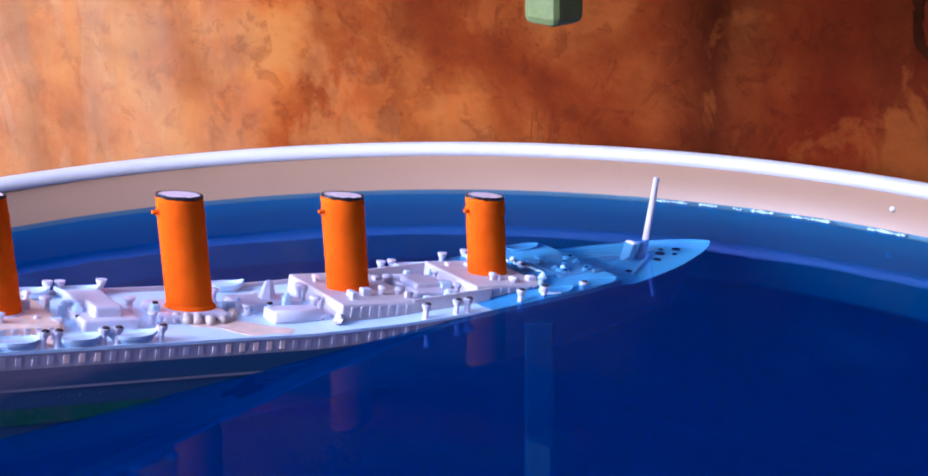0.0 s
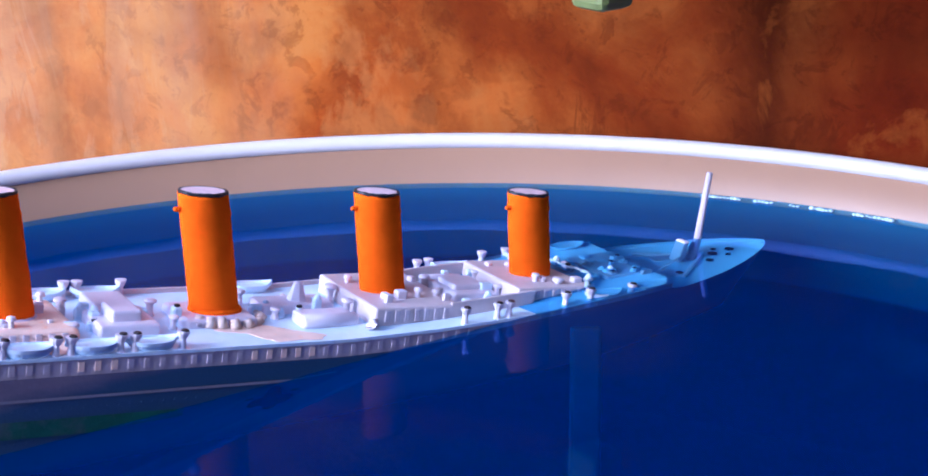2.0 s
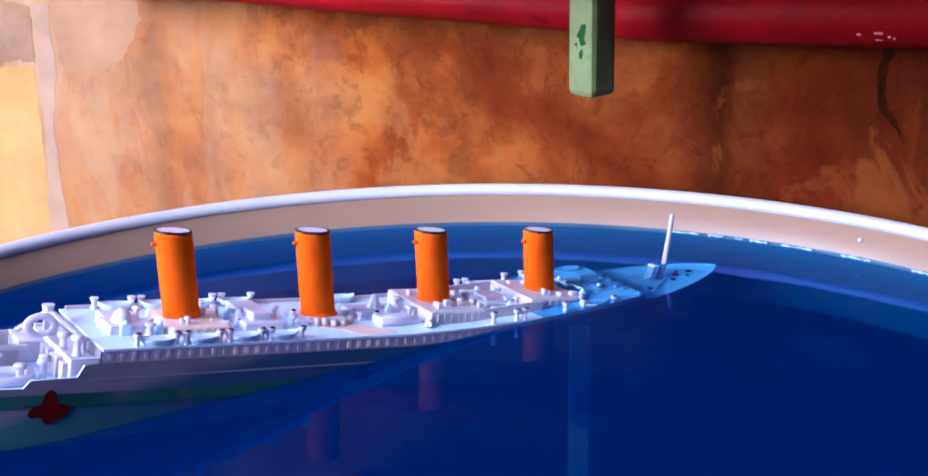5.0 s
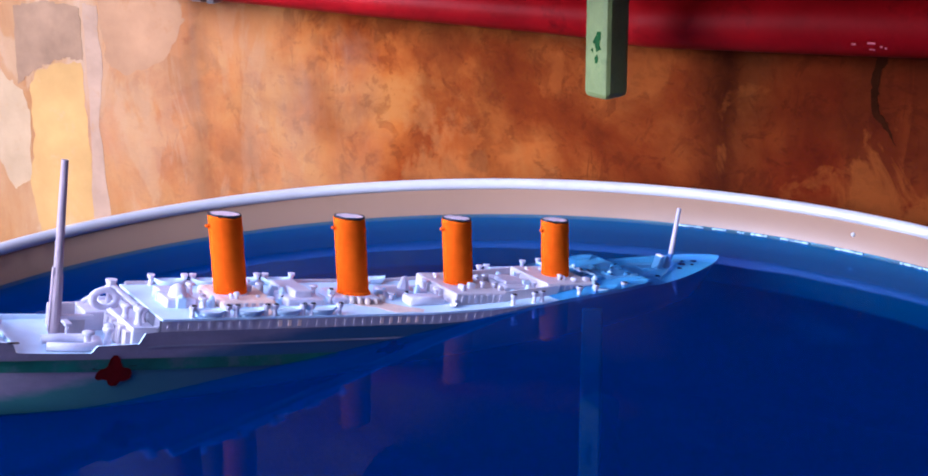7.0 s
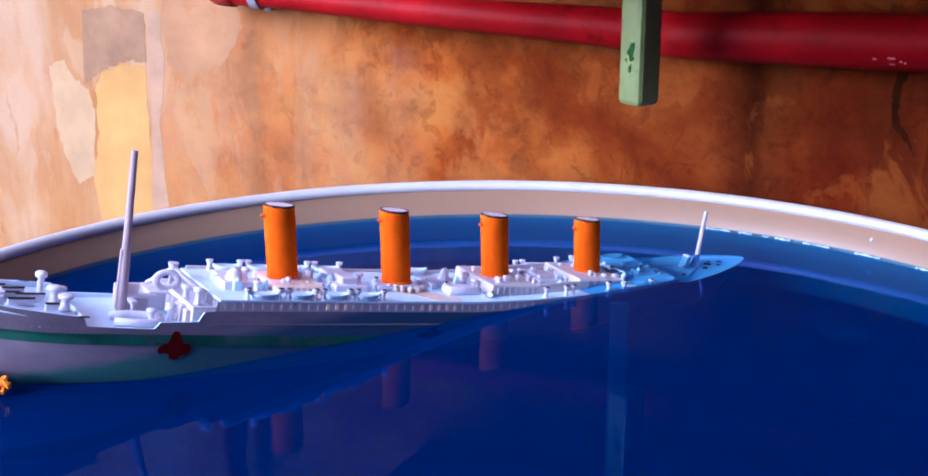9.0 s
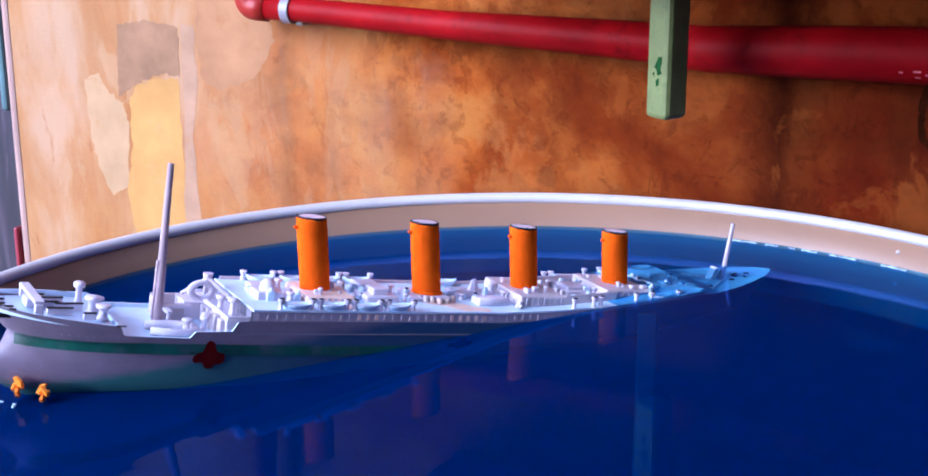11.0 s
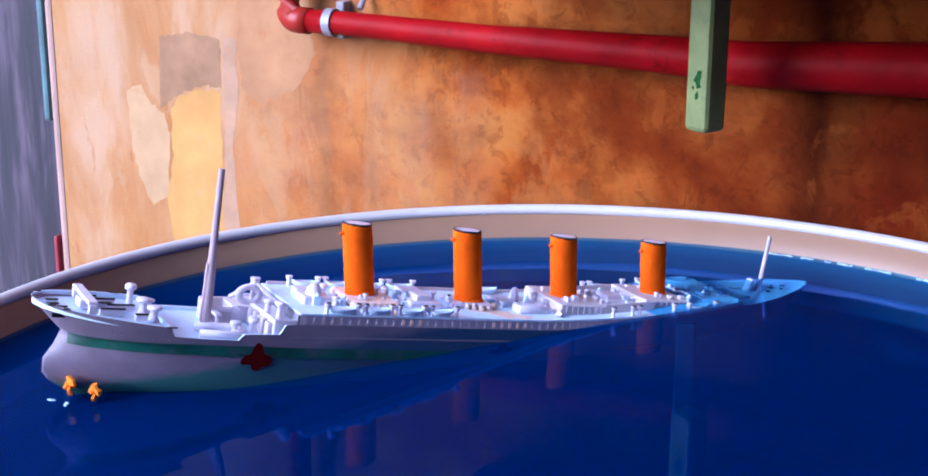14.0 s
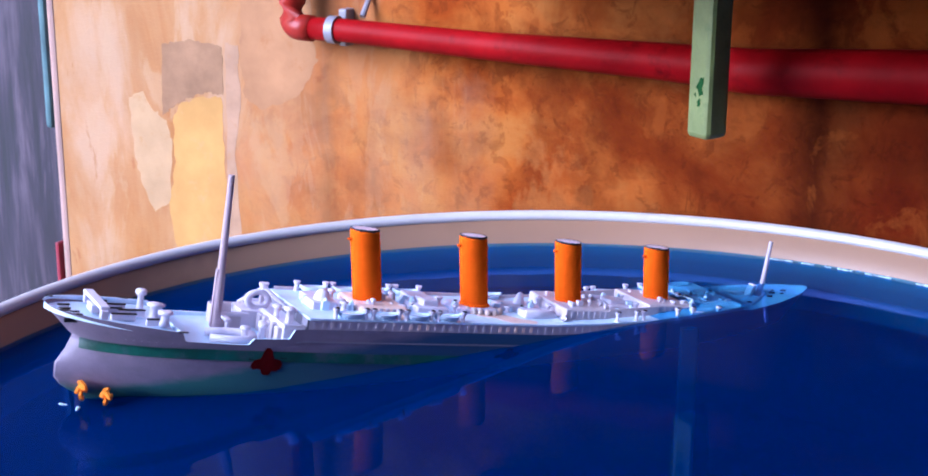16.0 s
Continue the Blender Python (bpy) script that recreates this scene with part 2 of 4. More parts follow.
def plaster():
    m = mat_new("old_ochre_plaster", (0.207, 0.09, 0.0284), 0.9, 0, 0.08)
    L = m.node_tree.links
    v = coords(m)
    vs = coords(m, (1.0, 1.0, 0.32))
    broad = noise_of(m, v, 4.5, 7, 0.62, 0.3)
    blot = noise_of(m, v, 10, 9, 0.62, 0.35)
    cloud = noise_of(m, v, 28, 5, 0.58, 0.15)
    fleck = noise_of(m, v, 70, 8, 0.7, 0.8)
    streak = noise_of(m, vs, 18, 6, 0.6, 0.35)
    grain = noise_of(m, v, 420, 4, 0.6)
    base = ramp(m, blot, ((0.32, (0.112, 0.0151, 0.00126)), (0.42, (0.215, 0.0389, 0.00283)), (0.52, (0.318, 0.0900, 0.0120)), (0.60, (0.345, 0.126, 0.0240))))
    base = mix(m, ramp(m, cloud, ((0.38, (0.6, 0.6, 0.6)), (0.56, (0, 0, 0)))), base, (0.166, 0.0288, 0.00252))
    base = mix(m, ramp(m, fleck, ((0.41, (0.42, 0.42, 0.42)), (0.47, (0, 0, 0)))), base, (0.108, 0.0198, 0.0022))
    peel = ramp(m, noise_of(m, v, 6.5, 10, 0.62, 0.4), ((0.535, (0, 0, 0)), (0.56, (0.42, 0.42, 0.42))))
    base = mix(m, peel, base, (0.335, 0.136, 0.0350))
    peel2 = ramp(m, noise_of(m, vs, 15, 10, 0.66, 0.6), ((0.60, (0, 0, 0)), (0.62, (0.5, 0.5, 0.5))))
    base = mix(m, peel2, base, (0.124, 0.0198, 0.00189))
    soot = ramp(m, streak, ((0.52, (0, 0, 0)), (0.68, (0.38, 0.38, 0.38))))
    base = mix(m, soot, base, (0.0828, 0.0122, 0.00157))
    # damp runs down the plaster below the post and below the pipe's elbow and clamp
    pos = m.node_tree.nodes.new("ShaderNodeTexCoord")
    sx = m.node_tree.nodes.new("ShaderNodeSeparateXYZ")
    L.new(pos.outputs["Object"], sx.inputs[0])
    for u, half, top, strength in ((0.010, 0.020, 0.17, 0.9), (-0.320, 0.010, 0.098, 0.45), (-0.284, 0.008, 0.095, 0.35), (-0.128, 0.012, 0.07, 0.35), (0.079, 0.010, 0.16, 0.5)):
        d = nd(m, "ShaderNodeMath", operation='SUBTRACT')
        L.new(sx.outputs[0], d.inputs[0])
        d.inputs[1].default_value = u
        a = nd(m, "ShaderNodeMath", operation='ABSOLUTE')
        L.new(d.outputs[0], a.inputs[0])
        wob = nd(m, "ShaderNodeMath", operation='MULTIPLY_ADD')
        L.new(blot, wob.inputs[0])
        wob.inputs[1].default_value = half * 3.2
        L.new(a.outputs[0], wob.inputs[2])
        r = m.node_tree.nodes.new("ShaderNodeMapRange")
        L.new(wob.outputs[0], r.inputs[0])
        r.inputs[1].default_value, r.inputs[2].default_value = half * 2.7, half * 1.3
        r.inputs[3].default_value, r.inputs[4].default_value = 0.0, strength
        z = m.node_tree.nodes.new("ShaderNodeMapRange")
        L.new(sx.outputs[2], z.inputs[0])
        z.inputs[1].default_value, z.inputs[2].default_value = top + 0.02, top - 0.01
        f = nd(m, "ShaderNodeMath", operation='MULTIPLY')
        L.new(r.outputs[0], f.inputs[0])
        L.new(z.outputs[0], f.inputs[1])
        base = mix(m, f.outputs[0], base, (0.0538, 0.00936, 0.00126))
    # the plaster past the post is stained darker and redder, with shade painted in
    dm = nd(m, "ShaderNodeMath", operation='MULTIPLY_ADD')
    L.new(broad, dm.inputs[0])
    dm.inputs[1].default_value = 0.16
    L.new(sx.outputs[0], dm.inputs[2])
    dr = m.node_tree.nodes.new("ShaderNodeMapRange")
    L.new(dm.outputs[0], dr.inputs[0])
    dr.inputs[1].default_value, dr.inputs[2].default_value = -0.16, 0.12
    dr.inputs[3].default_value, dr.inputs[4].default_value = 0.0, 0.79
    base = mix(m, dr.outputs[0], base, (0.37, 0.095, 0.025), 'MULTIPLY')
    mott = noise_of(m, v, 19, 9, 0.6, 0.5)
    base = mix(m, ramp(m, mott, ((0.40, (0.32, 0.32, 0.32)), (0.48, (0, 0, 0)))), base, (0.0828, 0.013, 0.00126))
    base = mix(m, ramp(m, mott, ((0.55, (0, 0, 0)), (0.60, (0.32, 0.32, 0.32)))), base, (0.348, 0.0918, 0.0132))
    # pale rubbed paint is left on the wall's free end, its brighter light painted in too
    tc = m.node_tree.nodes.new("ShaderNodeTexCoord")
    sep = m.node_tree.nodes.new("ShaderNodeSeparateXYZ")
    L.new(tc.outputs["Object"], sep.inputs[0])
    mr = m.node_tree.nodes.new("ShaderNodeMapRange")
    mr.inputs[1].default_value, mr.inputs[2].default_value = -0.02, -0.46
    L.new(sep.outputs[0], mr.inputs[0])
    add = nd(m, "ShaderNodeMath", operation='MULTIPLY_ADD')
    L.new(broad, add.inputs[0])
    add.inputs[1].default_value = 1.3
    add.inputs[2].default_value = -0.72
    add2 = nd(m, "ShaderNodeMath", operation='ADD')
    L.new(mr.outputs[0], add2.inputs[0])
    L.new(add.outputs[0], add2.inputs[1])
    pale_f = ramp(m, add2.outputs[0], ((0.30, (0, 0, 0)), (0.90, (0.85, 0.85, 0.85))))
    pale = ramp(m, streak, ((0.35, (0.250, 0.108, 0.033)), (0.52, (0.305, 0.163, 0.072)), (0.66, (0.362, 0.234, 0.140))))
    base = mix(m, pale_f, base, pale)
    flake = ramp(m, noise_of(m, vs, 26, 9, 0.65, 0.5), ((0.54, (0, 0, 0)), (0.58, (0.45, 0.45, 0.45))))
    base = mix(m, mix(m, 1.0, pale_f, flake, 'MULTIPLY'), base, (0.345, 0.222, 0.128))
    chip = ramp(m, noise_of(m, vs, 33, 9, 0.65, 0.4), ((0.60, (0, 0, 0)), (0.63, (0.55, 0.55, 0.55))))
    base = mix(m, mix(m, 1.0, pale_f, chip, 'MULTIPLY'), base, (0.228, 0.0864, 0.0284))
    L.new(base, m.node_tree.nodes["Principled BSDF"].inputs["Base Color"])
    h = mix(m, 0.35, blot, grain)
    bump(m, h, 0.45, 0.0028)
    return m


M_WALL = plaster()
M_PATCH = paint("grey_mortar", (0.232, 0.130, 0.070), 0.9, 0.15, 40, 500, 0.25, spec=0.08, depth=0.001)
M_YELLOW = paint("yellow_ochre_coat", (0.375, 0.200, 0.060), 0.85, 0.14, 22, 400, 0.2, dirt=(0.37, 0.215, 0.090), spec=0.1, depth=0.001)
M_CREAM = paint("cream_paint", (0.340, 0.215, 0.112), 0.9, 0.10, 30, 400, 0.25, dirt=(0.31, 0.175, 0.080), spec=0.08, depth=0.001)
M_PINKPL = paint("pale_pink_plaster", (0.31, 0.185, 0.112), 0.9, 0.14, 40, 400, 0.25, dirt=(0.31, 0.165, 0.08), spec=0.08, depth=0.001)
M_ROSE = paint("rose_plaster", (0.300, 0.152, 0.072), 0.9, 0.14, 24, 400, 0.25, dirt=(0.275, 0.122, 0.046), spec=0.08, depth=0.001)
M_BROWN = paint("brown_crack", (0.030, 0.0070, 0.0022), 0.95, 0.3, 60, 500, 0.5, spec=0.02)


def water_material():
    m = bpy.data.materials.new("blue_water")
    m.use_nodes = True
    t = m.node_tree
    t.nodes.remove(t.nodes["Principled BSDF"])
    out = t.nodes["Material Output"]
    refr = t.nodes.new("ShaderNodeBsdfRefraction")
    refr.inputs["Color"].default_value = (0.33, 0.78, 1.0, 1)
    refr.inputs["IOR"].default_value = 1.33
    refr.inputs["Roughness"].default_value = 0.0
    body = t.nodes.new("ShaderNodeBsdfDiffuse")
    body.inputs["Color"].default_value = (0.0, 0.033, 0.222, 1)
    glo = t.nodes.new("ShaderNodeBsdfGlossy")
    glo.inputs["Color"].default_value = (0.17, 0.27, 0.85, 1)
    glo.inputs["Roughness"].default_value = 0.02
    fr = t.nodes.new("ShaderNodeFresnel")
    fr.inputs["IOR"].default_value = 1.33
    m1 = t.nodes.new("ShaderNodeMixShader")
    m1.inputs[0].default_value = 0.32
    m2 = t.nodes.new("ShaderNodeMixShader")
    v = coords(m)
    n1 = noise_of(m, v, 15, 2, 0.4)
    b = t.nodes.new("ShaderNodeBump")
    b.inputs["Strength"].default_value = 0.12
    b.inputs["Distance"].default_value = 0.004
    t.links.new(n1, b.inputs["Height"])
    for s in (refr, glo, fr):
        t.links.new(b.outputs[0], s.inputs["Normal"])
    t.links.new(refr.outputs[0], m1.inputs[1])
    t.links.new(body.outputs[0], m1.inputs[2])
    gain = nd(m, "ShaderNodeMath", operation='MULTIPLY')
    gain.inputs[1].default_value = 1.3
    t.links.new(fr.outputs[0], gain.inputs[0])
    cap = nd(m, "ShaderNodeMath", operation='MINIMUM')
    cap.inputs[1].default_value = 0.40
    t.links.new(gain.outputs[0], cap.inputs[0])
    t.links.new(cap.outputs[0], m2.inputs[0])
    t.links.new(m1.outputs[0], m2.inputs[1])
    t.links.new(glo.outputs[0], m2.inputs[2])
    t.links.new(m2.outputs[0], out.inputs["Surface"])
    return m


M_WATER = water_material()

# ---------------------------------------------------------------- mesh helpers


def part(name, bm, material, parent=None, label="", smooth=False, up=False):
    me = bpy.data.meshes.new(name)
    bmesh.ops.recalc_face_normals(bm, faces=bm.faces)
    if up and sum(f.normal.z * f.calc_area() for f in bm.faces) < 0:
        bmesh.ops.reverse_faces(bm, faces=bm.faces)
    bm.to_mesh(me)
    bm.free()
    me.materials.append(material)
    if smooth:
        me.polygons.foreach_set("use_smooth", [True] * len(me.polygons))
    ob = new(name, me)
    ob.parent = parent
    if label:
        ob["label"] = label
    return ob


def block(bm, lo, hi, bev=0.0, turn=None):
    """A box between two corners, its edges rounded by bev; turn: a matrix laid on it."""
    c = [(a + b) / 2 for a, b in zip(lo, hi)]
    s = [abs(b - a) for a, b in zip(lo, hi)]
    g = bmesh.ops.create_cube(bm, size=1)
    vs = g["verts"]
    for v in vs:
        v.co = Vector((v.co.x * s[0] + c[0], v.co.y * s[1] + c[1], v.co.z * s[2] + c[2]))
    if bev:
        es = list({e for v in vs for e in v.link_edges})
        r = bmesh.ops.bevel(bm, geom=es, offset=min(bev, min(s) * 0.4), segments=2, affect='EDGES', profile=0.5)
        vs = list({v for f in r["faces"] for v in f.verts} | {v for v in vs if v.is_valid})
    if turn is not None:
        for v in vs:
            v.co = turn @ v.co
    return vs


def rod(bm, p0, p1, r0, r1=None, seg=16, caps=True):
    p0, p1 = Vector(p0), Vector(p1)
    r1 = r0 if r1 is None else r1
    q = (p1 - p0).to_track_quat("Z", "Y")
    rings = []
    for p, r in ((p0, r0), (p1, r1)):
        rings.append([bm.verts.new(p + q @ Vector((r * math.cos(a), r * math.sin(a), 0))) for a in (2 * math.pi * i / seg for i in range(seg))])
    for i in range(seg):
        j = (i + 1) % seg
        bm.faces.new((rings[0][i], rings[0][j], rings[1][j], rings[1][i]))
    if caps:
        bm.faces.new(rings[0][::-1])
        bm.faces.new(rings[1])


def lathe(bm, profile, seg=48, centre=(0, 0, 0), oval=1.0, close=False):
    """A profile of (radius, height) turned round the z axis."""
    rings = []
    for r, z in profile:
        rings.append([bm.verts.new((centre[0] + r * math.cos(a), centre[1] + oval * r * math.sin(a), centre[2] + z)) for a in (2 * math.pi * i / seg for i in range(seg))])
    n = len(rings)
    for k in range(n if close else n - 1):
        a, b = rings[k], rings[(k + 1) % n]
        for i in range(seg):
            j = (i + 1) % seg
            bm.faces.new((a[i], a[j], b[j], b[i]))
    return rings


def tube(bm, pts, radii, seg=20):
    """A round tube along points."""
    pts = [Vector(p) for p in pts]
    rings = []
    for k, p in enumerate(pts):
        d = (pts[min(k + 1, len(pts) - 1)] - pts[max(k - 1, 0)]).normalized()
        q = d.to_track_quat("Z", "Y")
        r = radii[k] if isinstance(radii, (list, tuple)) else radii
        rings.append([bm.verts.new(p + q @ Vector((r * math.cos(a), r * math.sin(a), 0))) for a in (2 * math.pi * i / seg for i in range(seg))])
    for a, b in zip(rings, rings[1:]):
        for i in range(seg):
            j = (i + 1) % seg
            bm.faces.new((a[i], a[j], b[j], b[i]))
    bm.faces.new(rings[0][::-1])
    bm.faces.new(rings[-1])


def slab(bm, outline, depth, frame_of):
    """An irregular flat plate: an outline of (u, z), put proud of a plane by frame_of(u, z, out)."""
    top = [bm.verts.new(frame_of(u, z, depth)) for u, z in outline]
    bot = [bm.verts.new(frame_of(u, z, 0)) for u, z in outline]
    bm.faces.new(top)
    n = len(top)
    for i in range(n):
        j = (i + 1) % n
        bm.faces.new((top[i], top[j], bot[j], bot[i]))


def ragged(points, amount, steps, seed):
    """Breaks the edges of an outline into small uneven steps."""
    rnd = random.Random(seed)
    out = []
    for (a, b), (c, d) in zip(points, points[1:] + points[:1]):
        for k in range(steps):
            f = k / steps
            j = 0 if k == 0 else amount
            out.append((a + (c - a) * f + rnd.uniform(-j, j), b + (d - b) * f + rnd.uniform(-j, j)))
    return out


# ---------------------------------------------------------------- the setting
WN = Vector((0.30385, 0.95272, 0))       # the wall's outward-from-room direction
WT = Vector((0.95272, -0.30385, 0))      # along the wall, to the free end at minus
WD = 0.3118
WALL_M = Matrix((( WT.x, WN.x, 0, WN.x * WD), (WT.y, WN.y, 0, WN.y * WD), (0, 0, 1, 0), (0, 0, 0, 1)))
GROUND = -0.42

bm = bmesh.new()
block(bm, (-12, -12, GROUND - 0.1), (12, 12, GROUND))
ground = tagged(part("ground", bm, M_FLOOR), "grey rough concrete ground under the tub", "ground", kind="structure")

bm = bmesh.new()
NU, NZ = 60, 30
grid = [[bm.verts.new((-0.553 + 1.92 * i / NU, 0.0, GROUND + 1.9 * k / NZ)) for k in range(NZ + 1)] for i in range(NU + 1)]
for i in range(NU):
    for k in range(NZ):
        bm.faces.new((grid[i][k], grid[i + 1][k], grid[i + 1][k + 1], grid[i][k + 1]))
block(bm, (-0.553, 0.004, GROUND), (1.36, 0.12, GROUND + 1.9))
wall = part("wall_north", bm, M_WALL)
wall.matrix_world = WALL_M
tagged(wall, "old ochre plaster wall with stains and worn pale paint", "wall", kind="structure")


def wall_plate(name, pts, depth, material, label, amount=0.003, steps=5, seed=1):
    b = bmesh.new()
    slab(b, ragged(pts, amount, steps, seed), depth, lambda u, z, o: (u, -o, z) if o else (u, 0.001, z))
    o = part(name, b, material, wall, label)
    return o


wall_plate("mortar_patch", [(-0.4557, 0.0915), (-0.4300, 0.0965), (-0.4040, 0.0925), (-0.4045, 0.0590), (-0.4200, 0.0602), (-0.4340, 0.0545), (-0.4460, 0.0490), (-0.4580, 0.0400)], 0.00022, M_PATCH, "bare grey mortar patch", 0.0009, 9, 3)
wall_plate("yellow_patch", [(-0.4493, 0.037), (-0.4434, 0.0482), (-0.4249, 0.0561), (-0.4061, 0.0578), (-0.4051, 0.0159), (-0.405, -0.0228), (-0.4056, -0.0579), (-0.4503, -0.0641), (-0.4559, -0.0246), (-0.448, 0.007)], 0.00012, M_YELLOW, "yellow ochre coat where plaster fell", 0.0012, 6, 4)
wall_plate("cream_patch", [(-0.4878, 0.0507), (-0.4745, 0.0561), (-0.4674, 0.0439), (-0.4546, 0.0365), (-0.4504, 0.0197), (-0.4553, -0.0246), (-0.4688, -0.0329), (-0.4794, -0.0141), (-0.4857, 0.0117)], 0.00010, M_CREAM, "worn cream paint patch", 0.0012, 6, 12)
wall_plate("pale_strip", [(-0.4012, 0.0959), (-0.3904, 0.095), (-0.39, 0.0509), (-0.3965, 0.0168), (-0.3912, -0.0559), (-0.4077, -0.0582), (-0.4016, 0.0373)], 0.00016, M_PINKPL, "pale pinkish strip of bare plaster", 0.0010, 6, 13)
wall_plate("pink_patch", [(-0.3878, 0.132), (-0.331, 0.135), (-0.3292, 0.1001), (-0.3262, 0.0885), (-0.3434, 0.0632), (-0.3727, 0.0516), (-0.3861, 0.0595), (-0.3886, 0.0919)], 0.00014, M_ROSE, "pinkish plaster patch", 0.0014, 7, 14)
wall_plate("crack", [(0.0852, 0.0971), (0.0916, 0.0975), (0.0907, 0.091), (0.088, 0.0874), (0.0874, 0.0803), (0.0872, 0.0709), (0.0891, 0.0647), (0.0931, 0.0607), (0.0979, 0.0491), (0.0945, 0.0538), (0.0901, 0.0598), (0.0856, 0.0635), (0.0834, 0.0768), (0.0836, 0.0862)], 0.0004, M_BROWN, "dark open crack in the plaster", 0.0006, 4, 8)

# the end face of the wall, pale, and what stands past it
bm = bmesh.new()
block(bm, (-0.560, -0.001, GROUND), (-0.553, 0.118, GROUND + 1.9), 0.003)
o = part("trim", bm, M_LINT)
o.matrix_world = WALL_M
tagged(o, "pale pinkish worn plaster corner at the wall's end", "wall trim", kind="structure")

bm = bmesh.new()
block(bm, (-0.5690, 0.0, 0.020), (-0.5630, 0.012, 0.9), 0.003)
o = part("teal_strip", bm, M_TEALP)
o.matrix_world = WALL_M
tagged(o, "narrow teal painted strip beside the wall's end", "strip", kind="structure")

bm = bmesh.new()
prev = None
for i in range(41):
    u = -0.82 + 0.005 * i
    w = 0.165 + 0.002 * math.sin(i * 0.35)
    cur = [bm.verts.new((u, w, GROUND)), bm.verts.new((u, w, 1.2)), bm.verts.new((u, w + 0.01, 1.2)), bm.verts.new((u, w + 0.01, GROUND))]
    if prev:
        for q in range(4):
            r = (q + 1) % 4
            bm.faces.new((prev[q], prev[r], cur[r], cur[q]))
    prev = cur
o = part("backdrop_panel", bm, M_PANEL)
o.matrix_world = WALL_M
tagged(o, "lilac grey hanging sheet behind the wall's end", "panel", kind="structure")

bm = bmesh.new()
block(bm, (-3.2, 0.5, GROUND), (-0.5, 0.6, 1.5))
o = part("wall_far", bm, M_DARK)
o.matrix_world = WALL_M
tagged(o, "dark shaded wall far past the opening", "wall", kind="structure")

bm = bmesh.new()
block(bm, (-1.24, 0.42, -0.17), (-1.15, 0.49, -0.10), 0.02)
block(bm, (-1.22, 0.44, GROUND), (-1.17, 0.48, -0.165), 0.01)
o = part("red_bucket", bm, M_REDBIT)
o.matrix_world = WALL_M
tagged(o, "small red plastic thing standing far past the wall", "bucket")

bm = bmesh.new()
block(bm, (-0.5645, -0.004, GROUND), (-0.5610, 0.004, -0.068), 0.0012)
o = part("red_lath", bm, M_REDBIT)
o.matrix_world = WALL_M
tagged(o, "thin red plastic lath standing at the wall's end", "lath")

# unseen wall added behind the camera to block sun and sky
bm = bmesh.new()
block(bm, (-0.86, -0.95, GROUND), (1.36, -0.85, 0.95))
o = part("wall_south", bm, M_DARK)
tagged(o, "unseen dark wall added to block light from the front", "wall", kind="structure")

# unseen, added to shape light: right and rear walls, roof over the right part
bm = bmesh.new()
block(bm, (1.24, -2.4, GROUND), (1.36, 0.0, GROUND + 1.9))
o = part("wall_east", bm, M_WALL)
o.matrix_world = WALL_M
tagged(o, "unseen ochre plaster wall added on the right", "wall", kind="structure")
# unseen board added to shade the upper wall; the post hangs from it
bm = bmesh.new()
block(bm, (-0.20, -0.17, 0.178), (1.36, 0.0, 0.208), 0.004)
o = part("eave", bm, M_DARK)
o.matrix_world = WALL_M
tagged(o, "unseen dark board added over the wall to shade it", "eave", kind="structure")

# unseen roof, added so that light comes from the left
bm = bmesh.new()
block(bm, (0.30, -1.65, 0.50), (1.24, -0.42, 0.56), 0.004)
o = part("ceiling", bm, M_DARK)
o.matrix_world = WALL_M
tagged(o, "unseen dark roof added to shut out sky on the right", "roof", kind="structure")

# ---------------------------------------------------------------- pipe and post
pipe = new("wall_pipe")
pipe.matrix_world = WALL_M
tagged(pipe, "red plastic pipe with elbow clamped along the wall", "pipe")
bm = bmesh.new()
tube(bm, [(-0.322, -0.020, 0.1135), (-0.2932, -0.020, 0.1139), (-0.192, -0.020, 0.1110), (-0.079, -0.020, 0.1100), (-0.045, -0.020, 0.1092), (-0.030, -0.020, 0.1086)], [0.0074, 0.0075, 0.0086, 0.0109, 0.0118, 0.0122], 28)
part("pipe_run", bm, M_PIPE, pipe, smooth=True)
bm = bmesh.new()
tube(bm, [(-0.040, -0.020, 0.1086), (-0.0265, -0.020, 0.1082), (0.022, -0.0200, 0.1104), (0.072, -0.0205, 0.1126), (0.30, -0.024, 0.1200), (0.9, -0.03, 0.130)], [0.0124, 0.0129, 0.0140, 0.0149, 0.0155, 0.0155], 28)
part("pipe_run", bm, M_PIPE, pipe, smooth=True)
bm = bmesh.new()
arc = [(-0.317, -0.020, 0.1136), (-0.325, -0.020, 0.1137)]
for k in range(7):
    a = math.pi / 2 * k / 6
    arc.append((-0.326 - 0.006 * math.sin(a), -0.020, 0.1137 + 0.006 * (1 - math.cos(a))))
arc += [(-0.332, -0.020, 0.129), (-0.332, -0.020, 0.145)]
tube(bm, arc, 0.0086, 28)
elbow = part("elbow", bm, M_ELBOW, pipe, "orange-red pipe elbow", smooth=True)
bm = bmesh.new()
tube(bm, [(-0.332, -0.020, 0.143), (-0.332, -0.020, 0.6)], 0.0076, 24)
part("riser", bm, M_PIPE, pipe, smooth=True)
bm = bmesh.new()
tube(bm, [(-0.3035, -0.020, 0.1138), (-0.2975, -0.020, 0.1138)], 0.0090, 28)
block(bm, (-0.3035, -0.010, 0.102), (-0.2975, 0.001, 0.126), 0.001)
part("clamp", bm, M_CLAMP, pipe, "pale grey pipe clamp")
bm = bmesh.new()
